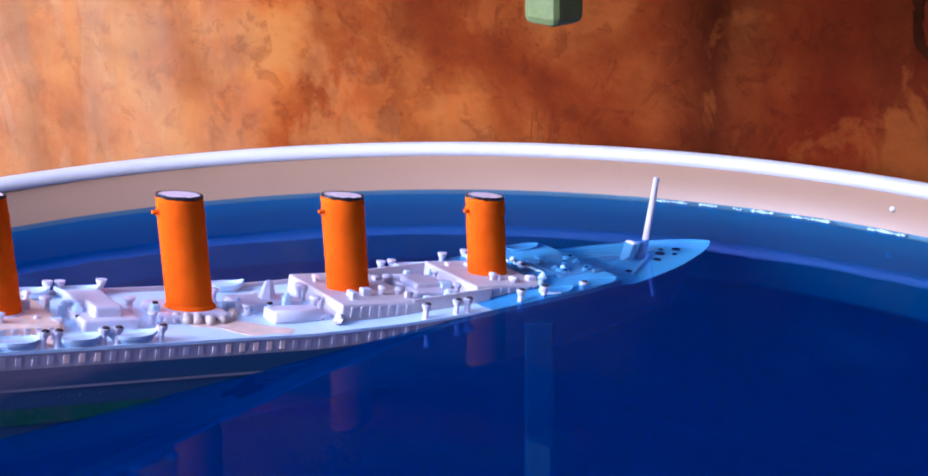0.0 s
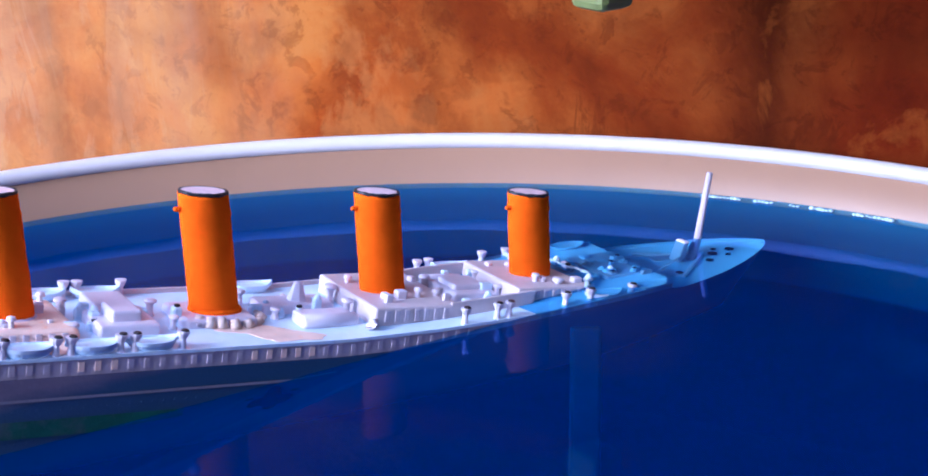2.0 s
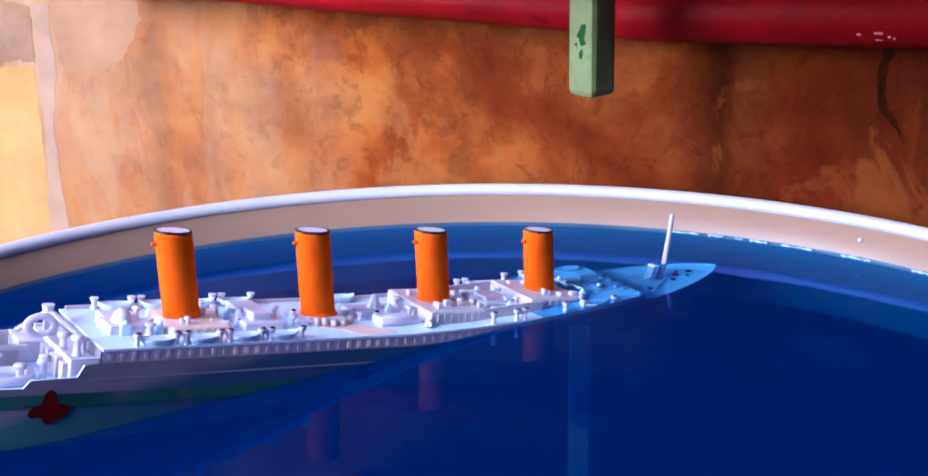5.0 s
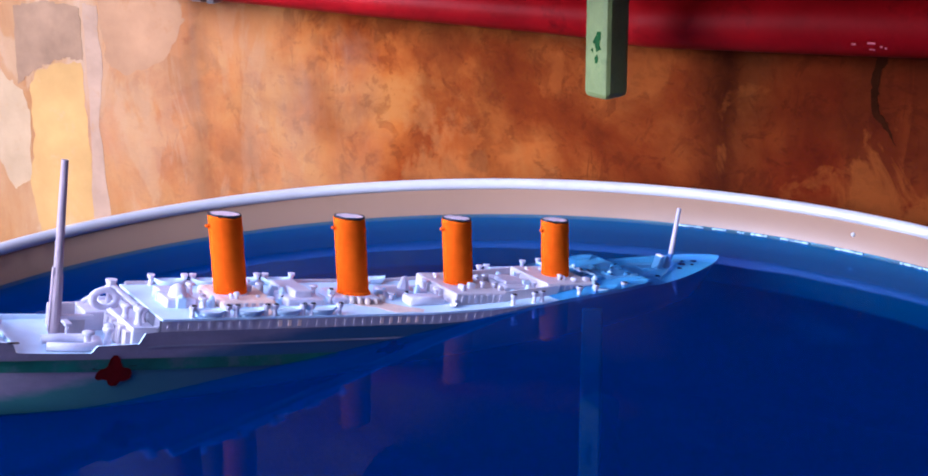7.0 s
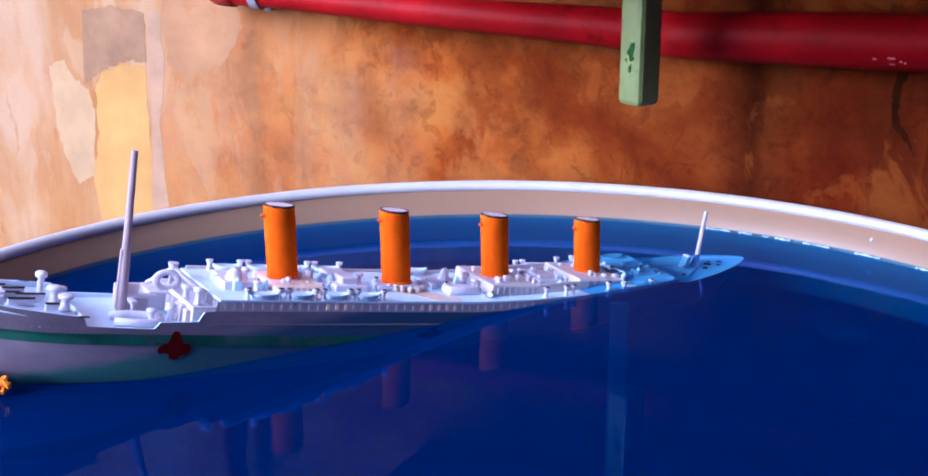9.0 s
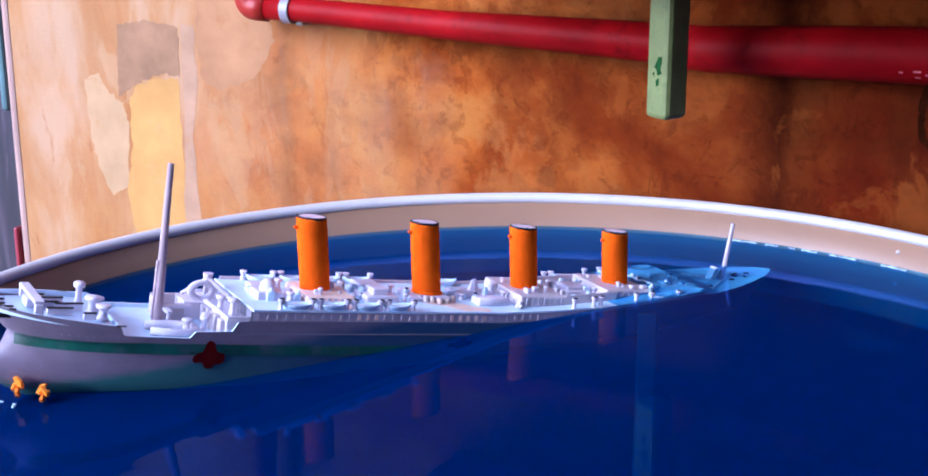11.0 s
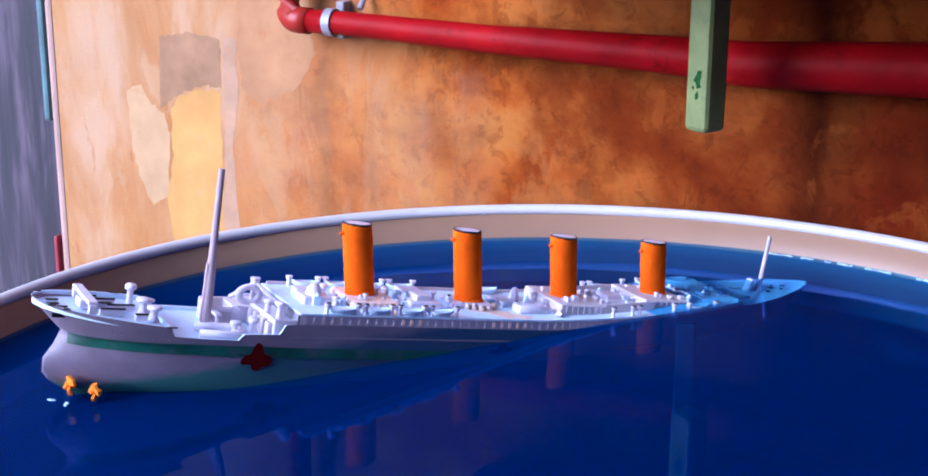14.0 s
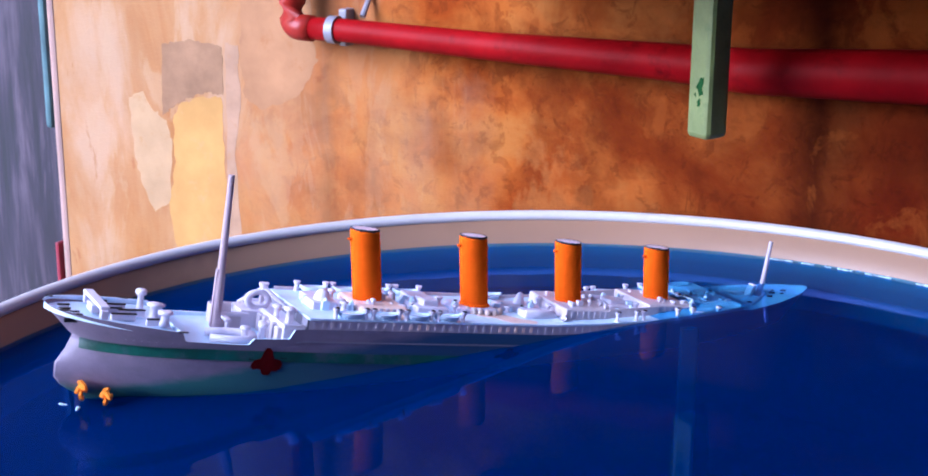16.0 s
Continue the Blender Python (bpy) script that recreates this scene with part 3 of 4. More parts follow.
rod(bm, (-0.284, -0.012, 0.1225), (-0.284, 0.002, 0.140), 0.0020, 0.0015, 10)
part("hook", bm, M_CLAMP, pipe, "small bent metal hook")
bm = bmesh.new()
for k, (u, z, w, h) in enumerate(((0.0765, 0.1052, 0.0022, 0.0030), (0.0840, 0.1062, 0.0040, 0.0012), (0.0848, 0.1030, 0.0030, 0.0022), (0.0900, 0.1046, 0.0014, 0.0036), (0.0922, 0.1040, 0.0012, 0.0018))):
    zz = z - 0.1130
    y = -0.0206 - math.sqrt(max(0.0151 ** 2 - zz ** 2, 0)) - 0.0003
    block(bm, (u, y - 0.0002, z), (u + w, y + 0.0012, z + h), 0.0004)
part("print_marks", bm, M_MARK, pipe, "faded pinkish print marks")

post = new("wooden_post")
PM = pose(0.0400, 0.2325, 0.0805, 0, 0, 44)
post.matrix_world = PM
tagged(post, "pale green painted wooden post with chipped paint", "post")
bm = bmesh.new()
block(bm, (-0.0080, -0.0080, 0), (0.0080, 0.0080, 0.100), 0.0030)
part("shaft", bm, M_POST, post)
bm = bmesh.new()
for pts in ([(0.0005, 0.0270), (0.0035, 0.0330), (0.0060, 0.0335), (0.0052, 0.0280), (0.0062, 0.0245), (0.0030, 0.0235), (0.0022, 0.0262)], [(0.0020, 0.0200), (0.0036, 0.0222), (0.0044, 0.0190), (0.0030, 0.0175)], [(-0.0008, 0.0235), (0.0004, 0.0248), (0.0008, 0.0222)]):
    slab(bm, ragged(pts, 0.0005, 3, 2), 0.0003, lambda u, z, o: (-0.0080 - o, -u + 0.002, z))
part("paint_chip", bm, M_CHIP, post, "chip of darker green paint")

# ---------------------------------------------------------------- tub and water
tub = new("water_tub")
tub.location = (0, 0, GROUND)
tagged(tub, "large round white plastic tub full of blue water", "tub")
T0 = -GROUND
bm = bmesh.new()
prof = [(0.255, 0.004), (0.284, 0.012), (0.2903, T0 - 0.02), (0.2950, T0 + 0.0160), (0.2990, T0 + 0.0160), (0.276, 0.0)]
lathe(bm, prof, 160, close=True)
part("body", bm, M_TUBW, tub, "white inner wall with warm bounce painted peach", smooth=True)
bm = bmesh.new()
lip = []
for k in range(14):
    a = 2 * math.pi * k / 14
    lip.append((0.2976 + 0.0036 * math.cos(a), T0 + 0.0168 + 0.0032 * math.sin(a)))
lathe(bm, lip, 160, close=True)
part("rim", bm, M_TUB, tub, "rounded white rim", smooth=True)
# added shell below the waterline; water's darkening with depth is in its colour
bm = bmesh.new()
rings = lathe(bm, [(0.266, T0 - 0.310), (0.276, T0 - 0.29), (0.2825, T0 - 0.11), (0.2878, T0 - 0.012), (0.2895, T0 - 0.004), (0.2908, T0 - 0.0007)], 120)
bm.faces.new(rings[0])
part("liner", bm, M_TUBIN, tub, "tub wall below the waterline, blue depth tint painted on", smooth=True)

bm = bmesh.new()
rings = []
R = [0.004, 0.03, 0.06, 0.1, 0.14, 0.18, 0.22, 0.25, 0.275, 0.282, 0.285, 0.287, 0.2885, 0.2895, 0.2903, 0.2910, 0.2915, 0.2919, 0.2923]
rings = lathe(bm, [(r, 0.0013 * math.exp((r - 0.2923) / 0.0012)) for r in R], 200)
bm.faces.new(rings[0])
water = part("water", bm, M_WATER, None, smooth=True, up=True)
water.visible_shadow = False
tagged(water, "still deep blue water filling the tub", "water", kind="structure")

# a flat lath stands on the tub's floor, its top just under the surface
bm = bmesh.new()
block(bm, (-0.0047, -0.0018, -0.29), (0.0047, 0.0018, -0.0015), 0.0012)
o = part("sunken_lath", bm, M_LATH)
o.matrix_world = pose(0.0355, 0.153, 0, 0, 0, 5)
tagged(o, "flat blue plastic lath standing upright under the water", "lath")

# sky glints on the far waterline, built as a broken line of white beads
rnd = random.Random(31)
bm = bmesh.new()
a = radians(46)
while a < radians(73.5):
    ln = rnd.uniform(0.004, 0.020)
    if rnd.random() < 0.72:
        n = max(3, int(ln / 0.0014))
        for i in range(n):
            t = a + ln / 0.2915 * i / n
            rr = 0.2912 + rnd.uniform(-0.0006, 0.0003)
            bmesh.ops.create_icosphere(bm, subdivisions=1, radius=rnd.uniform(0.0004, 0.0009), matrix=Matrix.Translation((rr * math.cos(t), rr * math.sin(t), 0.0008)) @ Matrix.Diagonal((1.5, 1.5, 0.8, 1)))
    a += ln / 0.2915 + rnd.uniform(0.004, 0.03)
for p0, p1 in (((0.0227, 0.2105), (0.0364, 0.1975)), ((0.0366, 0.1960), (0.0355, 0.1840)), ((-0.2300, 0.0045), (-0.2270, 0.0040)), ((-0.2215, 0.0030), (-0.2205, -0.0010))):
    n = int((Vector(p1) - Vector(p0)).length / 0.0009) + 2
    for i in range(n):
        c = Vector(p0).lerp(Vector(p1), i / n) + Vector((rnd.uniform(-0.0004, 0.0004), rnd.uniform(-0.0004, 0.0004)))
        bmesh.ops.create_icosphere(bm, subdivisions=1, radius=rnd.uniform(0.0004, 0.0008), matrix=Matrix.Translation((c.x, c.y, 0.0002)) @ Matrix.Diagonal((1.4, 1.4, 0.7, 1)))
tagged(part("bubble_line", bm, M_GLINT, smooth=True), "broken line of white glints along the tub's waterline", "bubbles", kind="stuff")
# a moulded knob on the tub's inner wall
bm = bmesh.new()
bmesh.ops.create_uvsphere(bm, u_segments=14, v_segments=8, radius=0.0011, matrix=Matrix.Translation((0.2940 * math.cos(radians(55.7)), 0.2940 * math.sin(radians(55.7)), 0.0090 - GROUND)))
part("moulded_knob", bm, M_TUB, tub, smooth=True)

# ---------------------------------------------------------------- the model ship (lengths in mm, s to the bow, y to port, h up from the funnel tops)
SHIP_A = Vector((-0.1160, 0.0926, 0.0595))
SHIP_D = Vector((0.0169, 0.1913, 0.0293))
ex = (SHIP_D - SHIP_A).normalized()
ey = Vector((-ex.y, ex.x, 0)).normalized()
ez = ex.cross(ey)
SHIP_M = Matrix(((ex.x, ey.x, ez.x, SHIP_A.x), (ex.y, ey.y, ez.y, SHIP_A.y), (ex.z, ey.z, ez.z, SHIP_A.z), (0, 0, 0, 1))) @ pose(0, 0, 0, -0.8) @ Matrix.Scale(0.001047, 4)
ship = new("model_ship")
ship.matrix_world = SHIP_M
tagged(ship, "white model steamship with four orange funnels, sinking by the bow", "model ship")

KEEL = -80.0


def lerp(x, xs, ys):
    return float(np.interp(x, xs, ys))


def ends(h):
    """Where the hull begins and ends at a height."""
    return lerp(h, [-80, -76, -73, -69, -63, -57, -51, -44, -38], [-104, -113, -119.5, -123.0, -123.2, -119.5, -117.0, -125.5, -130.5]), lerp(h, [-80, -60, -44, -34], [256, 261, 264, 266])


def boat(s):
    """Height of the boat deck, which sweeps up towards the bow."""
    return lerp(s, [-40, 90, 120, 150, 172, 206], [-34.9, -34.7, -33.2, -30.6, -28.4, -26.5])


def half_beam(s, h):
    """Half the hull's breadth at a station and a height."""
    s0, s1 = ends(h)
    if s <= s0 or s >= s1:
        return 0.0
    ls = lerp(h, [-80, -70, -58, -50, -38], [120, 95, 75, 62, 55])
    p = lerp(h, [-80, -66, -56, -48, -38], [1.5, 1.1, 0.72, 0.56, 0.5])
    us = min((s - s0) / ls, 1)
    lb = lerp(h, [-80, -56, -38], [110, 105, 90])
    ub = min((s1 - s) / lb, 1)
    b = lerp(h, [-80, -78.5, -75, -68, -50, -34], [10, 18.5, 22.5, 24.7, 25.0, 24.2])
    return b * (1 - (1 - us) ** 2) ** p * (1 - (1 - ub) ** 2) ** lerp(h, [-80, -38], [1.0, 0.72])


def stations(a, b, n):
    return [a + (b - a) * i / n for i in range(n + 1)]


def hull_strip(bm, st, heights, proud=0.0, sides=(-1, 1)):
    """Skin of the hull between heights, each a number or a function of the station."""
    for side in sides:
        rows = []
        for s in st:
            row = []
            for h in heights:
                hh = h(s) if callable(h) else h
                b = half_beam(s, hh)
                a0, a1 = ends(hh)
                row.append(bm.verts.new((min(max(s, a0), a1), side * (b + proud) if b > 0 else 0, hh)))
            rows.append(row)
        for a, b in zip(rows, rows[1:]):
            for k in range(len(heights) - 1):
                bm.faces.new((a[k], b[k], b[k + 1], a[k + 1]))


def plate(bm, st, h, inset=0.0, ref=None):
    """A deck: a plate across the hull at a height (number or function)."""
    prev = None
    for s in st:
        hh = h(s) if callable(h) else h
        b = max(half_beam(s, hh if ref is None else ref) - inset, 0.05)
        cur = (bm.verts.new((s, -b, hh)), bm.verts.new((s, b, hh)))
        if prev:
            bm.faces.new((prev[0], cur[0], cur[1], prev[1]))
        prev = cur


def sheer(s):
    """Height of the hull's upper edge."""
    if -32 < s < 205:
        return boat(s) - 4.8
    return lerp(s, [-131, -110, -79, -77.5, -54, -52, -38.8, -37.4, -32, 205, 212, 235, 266], [-37.4, -39.6, -42.4, -46.2, -47.0, -44.4, -44.1, -40.3, -39.7, -31.3, -33.5, -32.0, -28.5])


def deck_line(s):
    return sheer(s) - lerp(s, [-131, -78, -76, -39, -37.4, 205, 212, 266], [2.2, 2.0, 2.2, 4.0, 0.1, 0.1, 2.0, 2.0])


ST = stations(-130.4, -60, 60) + stations(-59, -32, 27) + stations(-30, 190, 56) + stations(192, 265.9, 40)
bm = bmesh.new()
hull_strip(bm, ST, [sheer, lambda s: sheer(s) - 1.5, -49.2, -51, -53, -55, -57, -60, -63, -66, -69, -72, -74, -76, -78, -79, KEEL])
bmesh.ops.remove_doubles(bm, verts=bm.verts, dist=0.01)
prev = None
for s in stations(-103, 255, 60):
    b = half_beam(s, KEEL)
    cur = (bm.verts.new((s, -b, KEEL)), bm.verts.new((s, b, KEEL)))
    if prev:
        bm.faces.new((prev[0], cur[0], cur[1], prev[1]))
    prev = cur
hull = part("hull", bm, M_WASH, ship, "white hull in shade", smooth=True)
bm = bmesh.new()
hull_strip(bm, [s for s in ST if -116 < s < 45], [lambda s, f=f: lerp(s, [-115, -70, 0, 250], [-50.6 - 4.6 * f, -49.0 - 4.8 * f, -50.0 - 4.4 * f, -50.0 - 4.0 * f]) for f in (0, 0.2, 0.4, 0.6, 0.8, 1.0)], 0.3)
part("green_stripe", bm, M_GREEN, ship, "green painted stripe", smooth=True)
# rubbing strakes and portholes
bm = bmesh.new()
hull_strip(bm, [s for s in ST if -37 < s < 90], [lambda s: sheer(s) - 5.0, lambda s: sheer(s) - 5.0 - 0.01, lambda s: sheer(s) - 5.7], 0.35)
part("strake", bm, M_HULL, ship, smooth=True)


def studs(st, h, r, proud=0.35):
    b = bmesh.new()
    for s in st:
        for side in (-1, 1):
            y = half_beam(s, h) * side
            rod(b, (s, y - side * 0.3, h), (s, y + side * proud, h), r, r * 0.7, 6)
    return b


part("porthole_row", studs([-100 + 2.9 * i for i in range(68)], -47.6, 0.34, 0.12), M_WASH, ship)["kind"] = "stuff"
part("porthole_row", studs([-96 + 2.9 * i for i in range(50)], -55.6, 0.30, 0.1), M_WASH, ship)["kind"] = "stuff"

# decks
bm = bmesh.new()
plate(bm, [s for s in ST if s < -77.5], deck_line, 0.9)
part("poop_deck", bm, M_DECK, ship)
bm = bmesh.new()
plate(bm, stations(-79, -30, 24), lambda s: -48.4, 0.8)
block(bm, (-78.4, -18.8, -48.6), (-77.6, 18.8, -43.5))
part("well_deck", bm, M_DECK, ship)
bm = bmesh.new()
plate(bm, stations(200, 265, 40), deck_line, 0.8)
part("fore_deck", bm, M_DECK, ship)
# bulwarks: inner face and cap, a part for each side and stretch
for cond, off, low in ((lambda s: s < -77, 0.9, lambda s: sheer(s) - 2.6), (lambda s: -78.5 < s < -36.5, 0.8, lambda s: -48.5), (lambda s: s > 206, 0.8, lambda s: sheer(s) - 2.4)):
    run = [s for s in ST if cond(s)]
    for side in (-1, 1):
        bm = bmesh.new()
        prev = None
        for s in run:
            h = sheer(s) + 0.05
            b = half_beam(s, sheer(s))
            cur = (bm.verts.new((s, side * (b + 0.15), h)), bm.verts.new((s, side * max(b - off, 0), h)), bm.verts.new((s, side * max(b - off, 0), low(s))))
            if prev:
                bm.faces.new((prev[0], cur[0], cur[1], prev[1]))
                bm.faces.new((prev[1], cur[1], cur[2], prev[2]))
            prev = cur
        part("bulwark", bm, M_DECK, ship)

# superstructure: side walls with a row of tall windows, boat deck on top
S0, S1 = -31.0, 206.0
st = stations(S0, S1, 60)
bm = bmesh.new()
rows = []
for s in st:
    b = half_beam(s, -38)
    rows.append([bm.verts.new(c) for c in ((s, -b, boat(s)), (s, b, boat(s)), (s, b, boat(s) - 0.9), (s, -b, boat(s) - 0.9))])
for a, c in zip(rows, rows[1:]):
    for q in range(4):
        w = (q + 1) % 4
        bm.faces.new((a[q], a[w], c[w], c[q]))
bm.faces.new(rows[0])
bm.faces.new(rows[-1])
part("boat_deck", bm, M_DECK, ship)
for side in (-1, 1):
    bm = bmesh.new()
    prev = None
    for s in st:
        b = (half_beam(s, -38) - 0.35) * side
        cur = (bm.verts.new((s, b, boat(s) - 0.8)), bm.verts.new((s, b, boat(s) - 5.6)))
        if prev:
            bm.faces.new((prev[0], cur[0], cur[1], prev[1]))
        prev = cur
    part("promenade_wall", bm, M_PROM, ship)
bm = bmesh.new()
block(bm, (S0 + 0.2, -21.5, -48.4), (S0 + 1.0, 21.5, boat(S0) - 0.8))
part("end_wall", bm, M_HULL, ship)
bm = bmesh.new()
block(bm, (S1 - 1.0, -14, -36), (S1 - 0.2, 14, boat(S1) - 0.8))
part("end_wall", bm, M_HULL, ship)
bm = bmesh.new()
block(bm, (-0.80, -0.12, -1.25), (0.80, 0.12, 1.25), 0.10)
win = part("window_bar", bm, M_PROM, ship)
win.location = (-28, -(half_beam(-28, -38) - 0.30), boat(-28) - 2.85)
win_reflecting = win.data.copy()
win_reflecting.materials[0] = M_PEACH
for side in (-1, 1):
    for i in range(55):
        s = -28 + 4.15 * i
        if side < 0 and i == 0:
            continue
        o = win.copy()
        scene.collection.objects.link(o)
        o.location = (s, side * (half_beam(s, -38) - 0.30), boat(s) - 2.85)
        # bars near two funnels have the funnels' orange reflection painted on
        if 14 < s < 28 or 62 < s < 84:
            o.data = win_reflecting

# aft end of the superstructure: stepped house, gantry with ring
bm = bmesh.new()
block(bm, (-40.5, -21.5, -48.4), (-31, 21.5, -40.0), 0.5)
block(bm, (-48, 6.5, -48.4), (-40.2, 21, -40.6), 0.5)
part("aft_house", bm, M_WHITE, ship)
bm = bmesh.new()
for y in (-20.8, 20.8):
    block(bm, (-40.2, y - 0.5, -40.5), (-31, y + 0.5, -38.8), 0.2)
block(bm, (-40.4, -21, -40.5), (-39.6, 6, -38.9), 0.2)
part("house_rail", bm, M_WHITE, ship)
bm = bmesh.new()
RSEG = 14
ring = []
for k in range(RSEG):
    t = 2 * math.pi * k / RSEG
    for rr, y in ((5.2, 8.7), (5.4, 9.5), (5.2, 10.3), (2.7, 10.3), (2.5, 9.5), (2.7, 8.7)):
        ring.append(bm.verts.new((-41 + rr * math.cos(t), y, -36.4 + rr * 0.9 * math.sin(t))))
for k in range(RSEG):
    for w in range(6):
        i, j = k * 6 + w, k * 6 + (w + 1) % 6
        i2, j2 = ((k + 1) % RSEG) * 6 + w, ((k + 1) % RSEG) * 6 + (w + 1) % 6
        bm.faces.new((ring[i], ring[j], ring[j2], ring[i2]))
part("ring_frame", bm, M_WHITE, ship, "white round ring frame", smooth=True)
bm = bmesh.new()
rod(bm, (-39, 11, -30.8), (-28, 2, -40.2), 1.0, 1.0, 8)
rod(bm, (-39, 11, -30.8), (-39, 11, -40.5), 1.3, 1.3, 8)
rod(bm, (-39, 11, -31.2), (-39, 11, -29.0), 1.5, 2.0, 10)
rod(bm, (-39, 11, -31.4), (-47.0, 14, -38.9), 0.9, 0.9, 8)
part("gantry", bm, M_WHITE, ship, "slanting gantry arms")
# aft end of the house: upright slabs with gaps, and a walled pen round the mast
for y, w, top in ((-18.0, 2.2, -40.6), (-12.5, 1.7, -40.2), (-7.5, 1.9, -41.0), (-2.5, 1.6, -40.4), (3.0, 2.2, -40.8),):
    bm = bmesh.new()
    block(bm, (-42.2, y - w, -48.5), (-40.3, y + w, top), 0.35)
    part("upright_slab", bm, M_PINK, ship, "pinkish white upright slab")
bm = bmesh.new()
block(bm, (-58.0, 1.5, -48.6), (-56.6, 17.0, -40.3), 0.4)
block(bm, (-57.4, 1.5, -48.6), (-49.0, 2.9, -40.6), 0.4)
block(bm, (-58.2, 15.6, -48.6), (-48.6, 17.2, -39.6), 0.4)
part("deck_pen", bm, M_PINK, ship, "pinkish white pen walls")
bm = bmesh.new()
block(bm, (-58.6, -1.4, -41.4), (-47.0, 1.4, -39.8), 0.4)
rod(bm, (-57.0, -6, -48.5), (-57.0, -6, -41.5), 0.9, 0.7, 8)
block(bm, (-58.2, -7.4, -42.2), (-55.8, 1, -40.8), 0.4)
part("mast_table", bm, M_WHITE, ship)

# rounded coaming on the well deck
bm = bmesh.new()
pts = [(-66, -15.5, -46.8), (-58, -17.8, -46.8), (-52, -18.2, -46.6), (-49.5, -16.5, -46.2), (-49, -13, -45.8), (-52, -10.5, -45.6), (-60, -9, -45.8), (-66, -8.8, -46.2)]
tube(bm, pts, 1.7, 10)
part("coaming", bm, M_WHITE, ship, smooth=True)


def ventilator(s, y, h, tall, r, head=True, name="ventilator"):
    r, tall = r * 0.8, tall * 0.92
    b = bmesh.new()
    lathe(b, [(0.01, 0), (r * 1.5, 0), (r * 1.25, tall * 0.14), (r, tall * 0.3), (r * 0.95, tall * 0.72), (r * 1.7, tall * 0.78), (r * 1.8, tall * 0.93), (r * 1.2, tall), (0.01, tall)], 12, (s, y, h))
    return part(name, b, M_WHITE, ship, smooth=True)


for s, y, h, tall, r in ((-88, 8, -43.0, 10.8, 1.7), (-85, -2, -43.2, 7.6, 2.2), (-83, -11.5, -43.3, 6.8, 2.2), (-81.5, 2.5, -43.3, 6, 1.8),
                         (-52.5, -14.8, -48.4, 7.5, 1.5), (-46, -15, -48.4, 9.0, 1.3), (-36.5, -14.5, -40.4, 8.5, 1.6), (-33.5, -10.5, -40.4, 6.5, 1.4), (-38.5, -6, -40.4, 7, 1.3), (-44, -8, -48.4, 8, 1.1)):
    ventilator(s, y, h, tall, r)

# docking bridge on the poop
bm = bmesh.new()
block(bm, (-110.5, -14.5, -36.8), (-106.6, 13.5, -35.2), 0.4)
for y in (-14.0, 13.0):
    block(bm, (-110.2, y - 1.3, -41), (-107.0, y + 1.3, -36.6), 0.4)
block(bm, (-111.2, -4, -41), (-106.8, 4, -37.5), 0.4)
part("docking_bridge", bm, M_WHITE, ship)


def bench(s, y, ln):
    b = bmesh.new()
    block(b, (s - ln / 2, y - 1.1, -42.6), (s + ln / 2, y + 1.1, -39.9), 0.3)
    o = part("deck_bench", b, M_WHITE, ship)
    b = bmesh.new()
    block(b, (s - ln / 2 - 0.2, y - 1.25, -39.95), (s + ln / 2 + 0.2, y - 0.1, -39.3), 0.2)
    part("bench_edge", b, M_BLACK, o, "black painted edge")


for s, y, ln in ((-100, 7.5, 11), (-94, -1.0, 11), (-99, -7.5, 10), (-121, 4.5, 5), (-122, -1.5, 5), (-119.5, -6.0, 5), (-102, 1.5, 9), (-104, 12, 6), (-89, -14.5, 5)):
    bench(s, y, ln)
for s, side, ln in ((-126, 1, 3.0), (-124.5, -1, 4.0), (-119, -1, 3.0), (-91, 1, 4.0), (-79, -1, 4.0)):
    bm = bmesh.new()
    b = half_beam(s, sheer(s))
    block(bm, (s - ln / 2, side * b - 0.7, sheer(s) - 0.1), (s + ln / 2, side * b + 0.7, sheer(s) + 0.35), 0.15)
    part("fairlead", bm, M_BLACK, ship, "black painted mooring fitting")
bm = bmesh.new()
block(bm, (-124, -half_beam(-121, -42.3) - 0.4, -43.2), (-118, -half_beam(-121, -42.3) + 0.8, -41.4), 0.3)
part("fairlead", bm, M_BLACK, ship, "black painted mooring fitting")

# masts
bm = bmesh.new()
rod(bm, (-59.5, 0, -48.4), (-59.9, 0, -24), 2.0, 1.75, 14)
rod(bm, (-59.9, 0, -24.4), (-60.7, 0, 19.5), 1.55, 1.15, 14)
block(bm, (-61.9, -0.9, -46), (-60.8, 0.9, -21), 0.3)
part("aft_mast", bm, M_MAST, ship)
bm = bmesh.new()
rod(bm, (233.5, 0, -36), (233, 0, -18), 1.9, 1.6, 12)
rod(bm, (233, 0, -18.2), (233.5, 0, 7.0), 1.3, 1.0, 12)
part("fore_mast", bm, M_PROM, ship)
bm = bmesh.new()
block(bm, (225.5, -2.3, -33), (228.0, 2.3, -16.0), 0.5)
part("fore_screen", bm, M_WHITE, ship, "white upright slab before the foremast")


